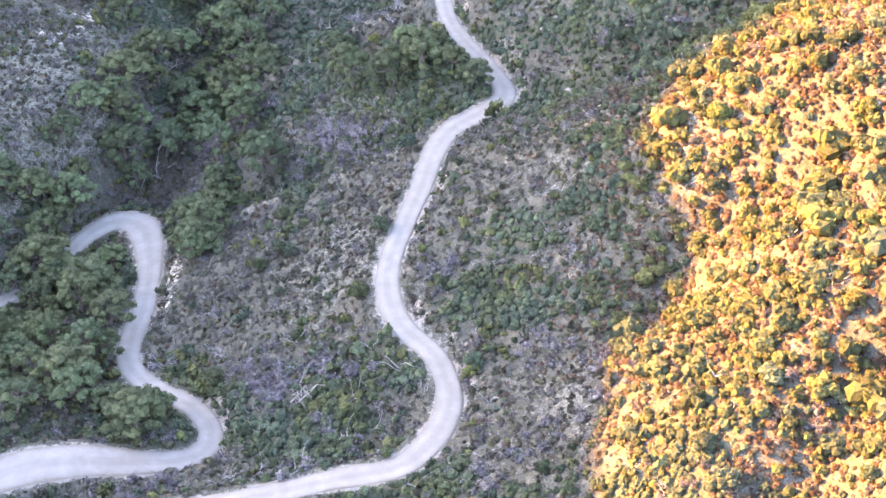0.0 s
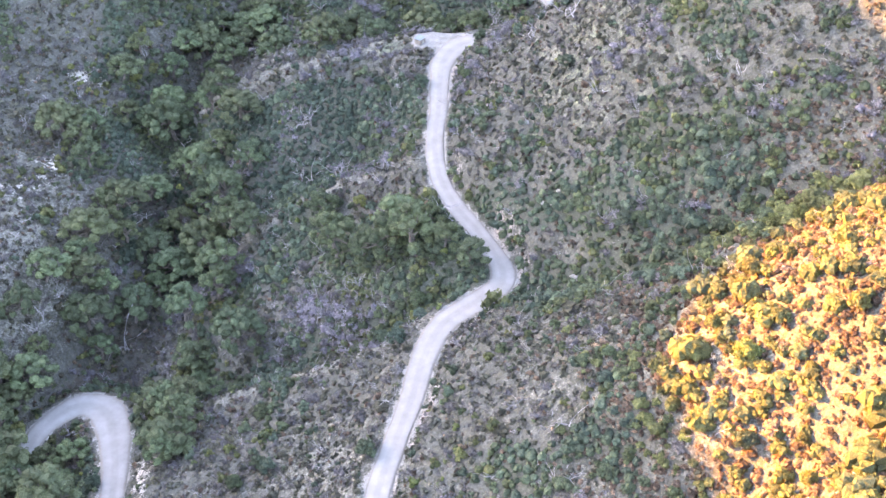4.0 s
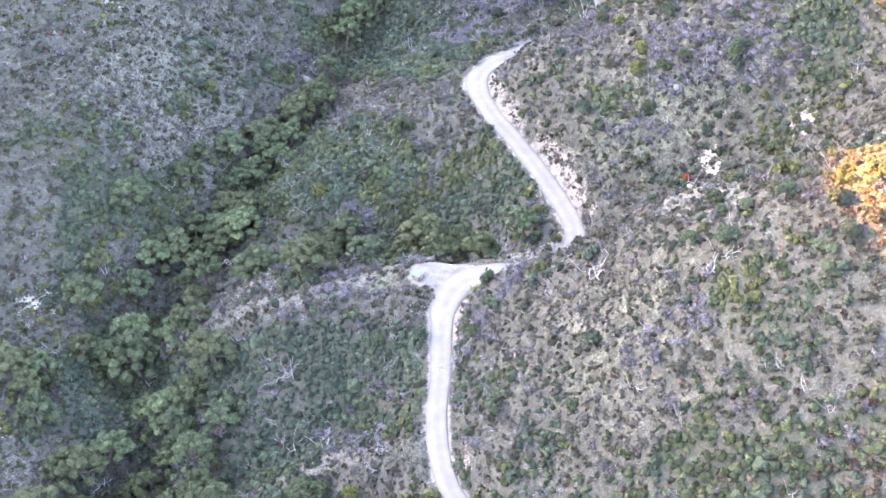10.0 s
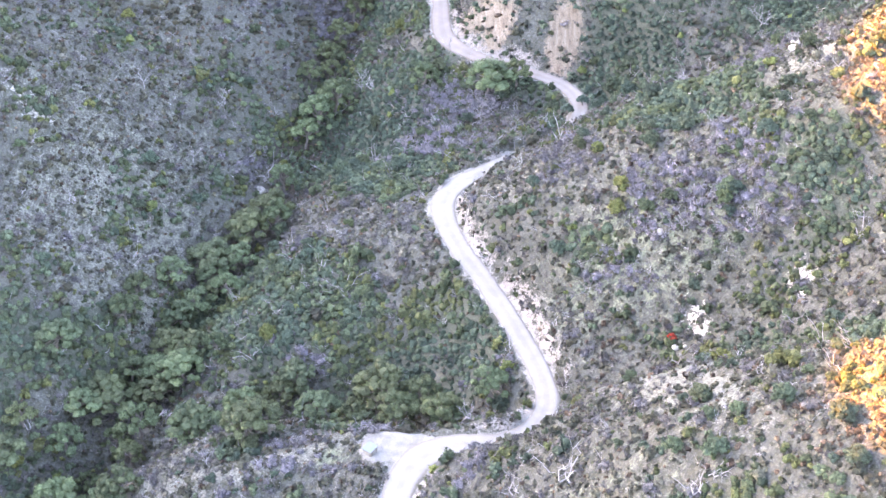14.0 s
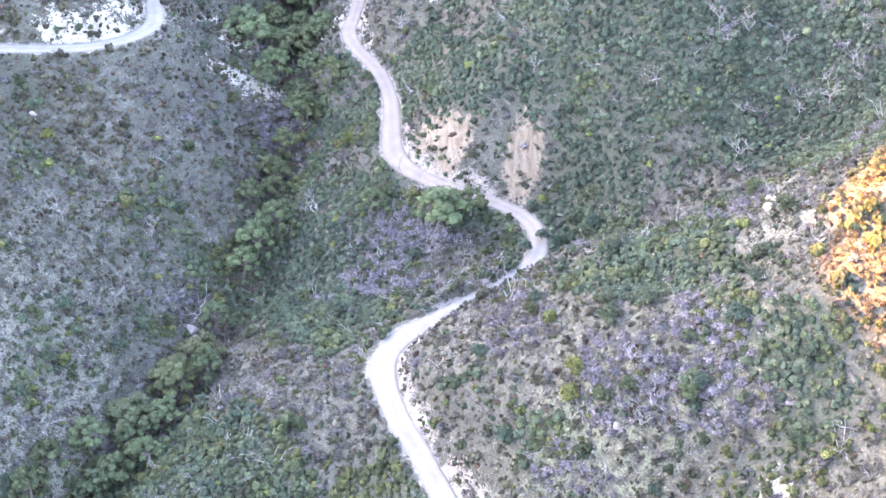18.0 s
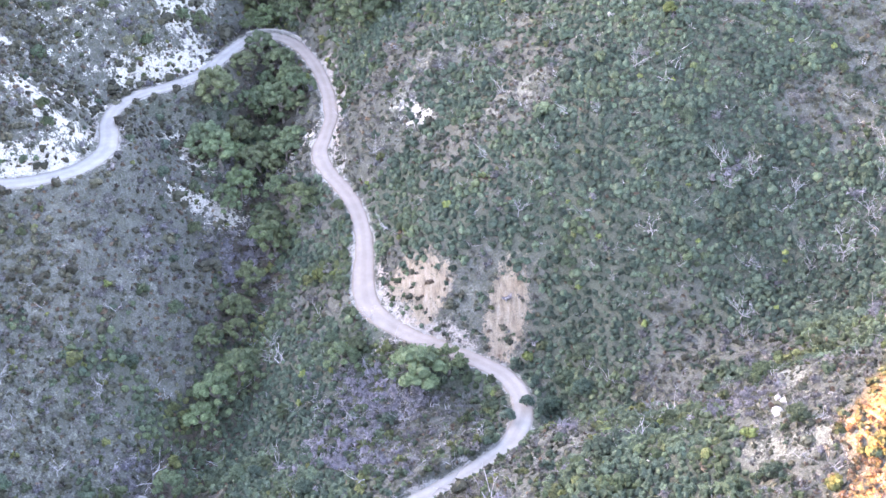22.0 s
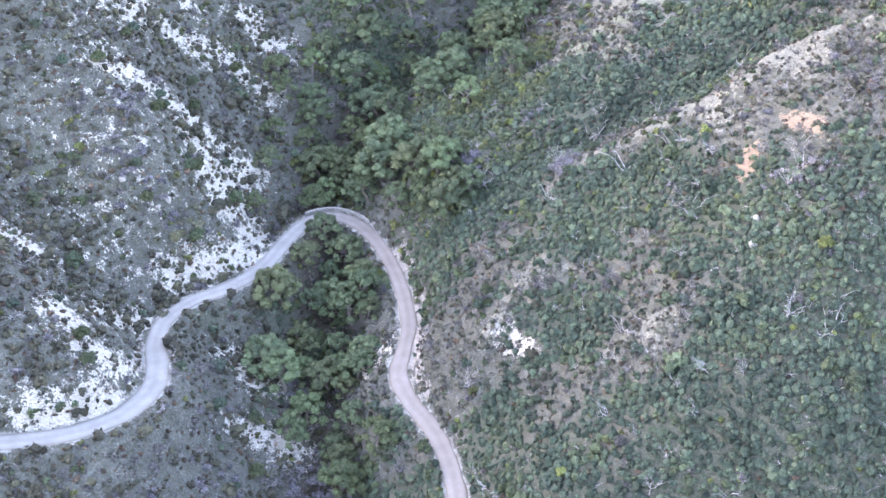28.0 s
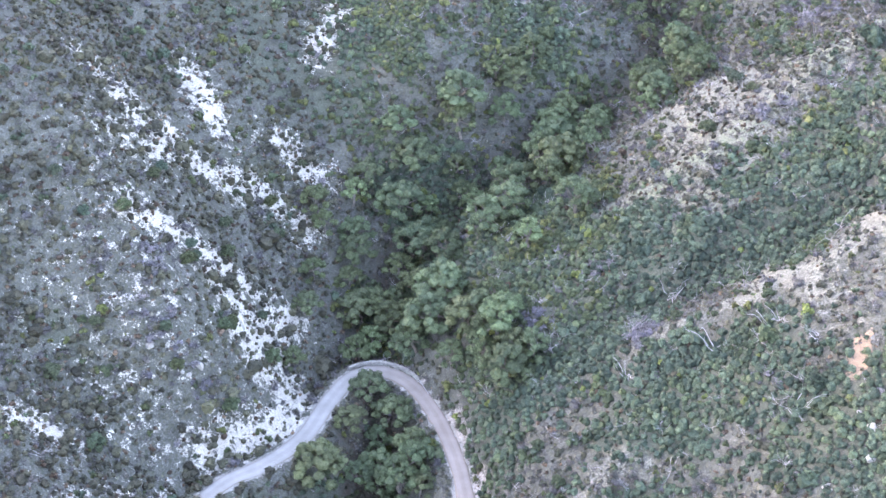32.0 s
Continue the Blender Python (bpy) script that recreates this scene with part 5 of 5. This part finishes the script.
def big_shrub(count, tint, label, leafy=BUSH, name="large_shrub"):
    """A tall rounded shrub: several stems under a lumpy crown."""
    root = tagged(new(name), label, "shrub", "tall shrubs on the slopes")
    n = 12
    a, r = np.arange(n) * 2.4 + rng.normal(size=n) * 0.2, 0.38 * np.sqrt(np.arange(n) / n)
    c = np.c_[r * np.cos(a), r * np.sin(a), (0.68 - 1.8 * r**2) * rng.uniform(0.85, 1.1, n)]
    radii = rng.uniform(0.13, 0.2, n)
    v, f = joined(leaves(c, radii, count, 0.07, flat=0.9, loose=0.7, up=0.6), core(c, radii, 0.9, 0.76, True, 0.3, -0.3))
    crown = new("crown", mesh_of("crown", v, f, 3, leafy, False, tint=np.full(len(v), tint), vigour=np.full(len(v), 0.5)))
    stem = new("stem", mesh_of("stem", *joined(*[limb((0, 0, -0.1), c[i] * 0.8, 0.03, 0.012, 0.06, 3) for i in (0, 2, 4)]), 3, BARK, True))
    crown.parent = stem.parent = root
    return root


SHRUBS = [big_shrub(760, t, lab) for t, lab in (
    (0.25, "tall dark green rounded shrub on the slope"), (0.45, "rounded green shrub among low scrub"), (0.6, "mid-green leafy shrub on dry soil"), (0.15, "dark olive evergreen shrub on the hillside"),
    (0.35, "dense blue-green shrub standing in low brush"), (0.52, "broad green shrub on the hillside"), (0.3, "dark rounded shrub among grey brush"), (0.66, "olive-green shrub on the dry slope"), (0.55, "leafy green shrub between dead branches"),
    (0.97, "bright yellow-green leafy shrub on the slope"))]
TEAL_SEEN = [(-28, 433), (41, 443), (45, 447), (-37, 534), (-9, 548), (-14, 546), (46, 614), (-7, 251), (-3, 249)]
SHRUBS_CHALK = [(-60, 602), (-39, 619), (-47, 604), (-46, 596), (-52, 585), (-68, 568), (-44, 577), (-53, 564), (-66, 546), (-43, 562), (-64, 589), (-75, 557), (-58, 516), (-13, 556), (-29, 523), (-28, 511), (-60, 522)]
SHRUBS_UPPER = [(39, 402), (42, 394), (57, 388), (51, 387), (63, 376), (70, 375), (62, 369), (77, 373), (79, 364), (49, 373), (53, 372), (44, 376), (77, 391), (62, 417), (67, 418), (55, 410), (33, 376), (53, 453), (56, 449), (49, 460), (93, 387)]
SHRUBS_MIDDLE = [(45, 380), (64, 368), (58, 388), (39, 399), (64, 295), (64, 287), (58, 303), (49, 311), (27, 345), (7, 315), (-26, 345), (-75, 357), (-46, 429), (-48, 419), (-60, 409), (-57, 420), (-19, 409), (52, 304)]
SHRUBS_LOWER = [(-30, 221), (-36, 219), (-42, 191), (5, 174), (-7, 243), (50, 245), (35, 247), (45, 189), (51, 168), (44, 189)]
SHRUBS_SEEN = [(-42, 192), (-32, 223), (-36, 220), (-30, 260), (5, 175), (49, 238), (43, 242), (37, 253), (38, 238), (56, 234), (54, 334), (49, 311), (61, 315), (-10, 444), (-27, 425), (43, 302), (40, 402), (62, 367), (27, 339.5), (11, 467),
               (46, 459), (50, 448), (38, 449), (42, 394), (52, 389), (58, 388), (63, 369), (1, 433), (14, 433), (-45, 576), (-67, 570), (-59, 605), (-51, 587), (57, 616), (65, 631), (-39, 587), (-55, 569), (-71, 585), (-44, 578)]
bx, by = lot(20.0, lambda x, y: 0.62 - 0.3 * bareness(x, y))
far = nearest(CREEK, bx, by, 40)[0] > 8
sx, sy = spread(7.5, 44, 84, 140, 236)
gold = (sunny(sx, sy) > 0.45) & (rng.uniform(0, 1, len(sx)) < 0.6)
stands = SHRUBS_SEEN + SHRUBS_UPPER + SHRUBS_MIDDLE + SHRUBS_LOWER + [*zip(bx[far], by[far])]
clear = road_room(*np.array(stands, float).T) > 1.0
planted(SHRUBS, [p for p, free in zip(stands, clear) if free], 2.2, 4.4, 0.15)
planted([big_shrub(760, t, "dark olive shrub standing on pale chalky soil") for t in (0.62, 0.7, 0.5)], SHRUBS_CHALK, 3.2, 4.6, 0.2)
# Olive and yellow leaf tints here carry the sunlight in their colour
planted([big_shrub(760, t, lab, name="hillside_shrub") for t, lab in ((0.8, "rounded shrub tinted olive for sunlight on its slope"), (0.93, "leafy shrub tinted yellow-green for sunlight on its slope"))], [*zip(sx[gold], sy[gold])], 2.0, 3.8, 0.15)

planted([big_shrub(760, 0.5, "blue-green leafy shrub beside the dirt road", TEAL)], TEAL_SEEN, 2.6, 4.2, 0.15)
planted([big_shrub(260, 0.5, "scarlet-leaved shrub under a rocky outcrop", SCARLET)], [(51.5, 350)], 2.0, 2.1, 0.1)

DEAD = [dead_tree(h, k, n, label=lab) for h, k, n, lab in (
    (5.0, 5, 5, "bleached grey dead tree with crooked bare limbs"), (3.6, 6, 5, "low grey dead shrub with tangled branches"), (6.5, 5, 6, "tall pale dead tree standing in brush"), (4.2, 4, 6, "leaning bleached dead tree on the slope"))]
DEAD_SEEN = [(-47, 299), (-22, 264), (-24, 262), (-15, 264), (-83, 275), (-63, 329), (-58, 328), (-30, 321), (-30, 310), (-48, 299), (-28, 321), (-19, 257), (3, 361), (-16, 368), (-85, 271), (-31, 260), (-34, 342), (2, 367),
             (13, 343.5), (67, 362), (55, 366), (-5, 364), (-15, 475), (14, 473), (-36, 399), (-33, 387), (20, 453), (13, 443), (-9, 476), (-16, 514), (-14, 503), (12, 438), (5, 441), (19, 453), (21, 447), (91, 477), (112, 465), (116, 473), (86, 473)]
DEAD_SLOPE = [(-17, 520), (-16, 507), (-13, 499), (-9, 480), (-15, 479), (85, 477), (91, 475), (99, 471), (115, 471), (112, 464), (76, 462), (89, 460), (99, 461), (106, 457), (48, 484), (45, 480), (63, 464), (86, 451), (-30, 465), (-42, 459)]
DEAD_MORE = [(97, 471), (102, 460), (100, 457), (-31, 445), (-42, 463), (86, 447), (-9, 499), (-15, 516), (-42, 461), (91, 477), (100, 472), (71, 468), (-13, 518), (-18, 527), (19, 582), (36, 564), (85, 509), (74, 524), (62, 492), (15, 518),
             (37, 564), (68, 601), (36, 650), (21, 571), (58, 571), (5, 632), (24, 641), (-60, 455), (-30, 430), (-48, 440), (45, 505), (70, 500), (95, 490), (55, 520)]
planted(DEAD, DEAD_SEEN + DEAD_MORE + DEAD_SLOPE, 0.6, 1.05, 0.1, 8)


# ---- stones ----
def boulder(seed, label):
    """A weathered block: a sphere broken by a few flat faces and roughened."""
    bm = bmesh.new()
    bmesh.ops.create_icosphere(bm, subdivisions=2, radius=0.5)
    r = random.Random(seed)
    planes = [(Vector((r.gauss(0, 1), r.gauss(0, 1), r.gauss(0, 1))).normalized(), r.uniform(0.26, 0.4)) for _ in range(7)]
    for v in bm.verts:
        for n, d in planes:
            over = v.co.dot(n) - d
            if over > 0:
                v.co -= n * over
        v.co += Vector((r.gauss(0, 1), r.gauss(0, 1), r.gauss(0, 1))) * 0.012
        v.co.z *= 0.75
    me = bpy.data.meshes.new("boulder")
    bm.to_mesh(me)
    me.materials.append(STONE)
    return tagged(new("boulder", me), label, "boulder", "boulders on the slopes")


STONES = [boulder(k, lab) for k, lab in ((1, "pale weathered boulder on the slope"), (2, "broken pale rock half sunk in soil"), (3, "white angular rock among scrub"), (4, "flat-topped pale stone on the hillside"))]
STONES_SEEN = [(21, 527), (20, 526), (27, 519), (68, 521), (67, 516), (-67, 561), (-51, 564), (60, 514), (-46, 399), (-45, 395), (-33, 442), (-43, 394), (-32, 441), (51, 368), (43, 343), (52, 348), (57, 339), (66, 184), (54, 175),
               (84, 429), (82, 408), (60, 407), (-70, 482), (83, 402), (69, 428), (21, 267), (26, 251)]
clutter = [(x + rng.normal() * 1.6, y + rng.normal() * 1.6) for x, y in STONES_SEEN * 3]
planted(STONES, STONES_SEEN, 0.9, 1.9, -0.05, 20)
planted([boulder(k, "large pale boulder half sunk in the slope") for k in (5, 6)], [(84, 430), (82.5, 406.5), (-33, 443), (68, 521), (67, 516), (81, 404), (-58, 566), (-49, 566)], 1.9, 2.8, -0.05, 20)
for x, y in clutter:
    z = float(ground_at(np.array([x]), np.array([y]))[0])
    g = rng.uniform(0.35, 1.0)
    copy_thing(STONES[int(rng.integers(0, 4))], pose(x, y, z + 0.1 * g, rng.normal() * 25, rng.normal() * 25, rng.uniform(0, 360)) @ Matrix.Diagonal((g, g, g, 1)))


# ---- small built things ----
def plate(name, size, at, material, parent, label="", bevel=0.03):
    bm = bmesh.new()
    bmesh.ops.create_cube(bm, size=1.0)
    for v in bm.verts:
        v.co = Vector((v.co.x * size[0], v.co.y * size[1], v.co.z * size[2])) + Vector(at)
    bmesh.ops.bevel(bm, geom=bm.edges[:], offset=bevel, segments=1, affect="EDGES")
    me = bpy.data.meshes.new(name)
    bm.to_mesh(me)
    bm.free()
    me.materials.append(material)
    ob = new(name, me)
    ob.parent = parent
    if label:
        tagged(ob, label)
    return ob


TIN = plain("weathered_tin", (0.12, 0.155, 0.175), (0.17, 0.21, 0.23), 1.5, 0.75, 0.2, 0.02)
WOODWORK = plain("grey_boards", (0.16, 0.14, 0.12), (0.27, 0.24, 0.21), 2.5)
RUBBLE = plain("rubble_stone", (0.19, 0.18, 0.165), (0.33, 0.315, 0.295), 1.3, bump=0.6, dist=0.05)
MORTAR = plain("mortar", (0.17, 0.16, 0.148), (0.24, 0.23, 0.215), 3.0)
hut = tagged(new("shed"), "small shed with a pale blue tin roof beside the turnout", "shed")
plate("wall", (1.7, 0.08, 1.3), (0, -0.85, 0.65), WOODWORK, hut)
plate("wall", (1.7, 0.08, 1.15), (0, 0.85, 0.575), WOODWORK, hut)
plate("wall", (0.08, 1.62, 1.2), (-0.81, 0, 0.6), WOODWORK, hut)
plate("wall", (0.08, 1.62, 1.2), (0.81, 0, 0.6), WOODWORK, hut)
door = plate("door", (0.05, 0.8, 1.0), (0.875, 0.1, 0.52), STONE, hut, "pale painted door")
plate("latch", (0.04, 0.1, 0.06), (0.92, 0.4, 0.55), TIN, door, bevel=0.008)
for k in range(4):
    plate("roof_sheet", (0.5, 2.1, 0.05), (-0.75 + 0.5 * k, 0, 1.36 + 0.012 * (k % 2)), TIN, hut, bevel=0.01)
hut.matrix_basis = pose(-3.2, 336.6, float(ground_at(np.array([-3.2]), np.array([336.6]))[0]) - 0.05, 3, 0, -38)

# rubble parapet on the outer side of the hairpin where the road crosses the creek
bend = CANYON_ROAD[(CANYON_ROAD[:, 0] > -20.5) & (CANYON_ROAD[:, 0] < -7.6) & (CANYON_ROAD[:, 1] > 577)]
run = np.gradient(bend[:, :2], axis=0)
run /= np.linalg.norm(run, axis=1)[:, None]
edge = np.c_[bend[:, :2] + np.c_[run[:, 1], -run[:, 0]] * (bend[:, 3:4] / 2 + 0.25), bend[:, 2]]
parapet = tagged(new("stone_wall"), "low rubble stone parapet along the creek crossing", "wall")
blocks = []
for k in range(5):
    bm = bmesh.new()
    bmesh.ops.create_cube(bm, size=1.0)
    bmesh.ops.bevel(bm, geom=bm.edges[:], offset=0.16, segments=1, affect="EDGES")
    for v in bm.verts:
        v.co += Vector(rng.normal(size=3)) * 0.035
    me = bpy.data.meshes.new("stone")
    bm.to_mesh(me)
    bm.free()
    me.materials.append(RUBBLE)
    blocks.append(me)
for (x0, y0, z0), (x1, y1, z1) in zip(edge[:-1], edge[1:]):
    long, way = math.hypot(x1 - x0, y1 - y0), math.degrees(math.atan2(y1 - y0, x1 - x0))
    filling = plate("mortar_core", (long + 0.05, 0.34, 1.6), (0, 0, 0), MORTAR, parapet, bevel=0.04)
    filling.matrix_basis = pose((x0 + x1) / 2, (y0 + y1) / 2, z0 - 0.05, 0, 0, way)
    for course in range(3):
        n = 2 if course < 2 else 1 + int(rng.uniform(0, 2))
        for j in range(n):
            u = (j + 0.5 + 0.25 * (course % 2)) / n
            ob = new("stone", blocks[int(rng.integers(0, 5))])
            ob.parent = parapet
            ob.matrix_basis = pose(x0 + (x1 - x0) * u, y0 + (y1 - y0) * u, z0 + 0.1 + 0.33 * course + rng.normal() * 0.03, rng.normal() * 5, rng.normal() * 5, way + rng.normal() * 5) @ Matrix.Diagonal((long / n * rng.uniform(0.84, 1.0), rng.uniform(0.46, 0.58), rng.uniform(0.28, 0.36), 1))
for a, b in (((-19.3, 585.6), (-16.0, 590.2)), ((-7.6, 583.4), (-4.4, 576.8))):
    za, zb = (float(ground_at(np.array([p[0]]), np.array([p[1]]))[0]) + 0.35 for p in (a, b))
    pipe = new("pipe", mesh_of("pipe", *limb((*a, za), (*b, zb), 0.09, 0.09, 0.004, 6), 3, DEADWOOD, True))
    tagged(pipe, "long pale pole lying at the road's edge", "pole")
for k, m in FIRST:
    k.matrix_basis = m
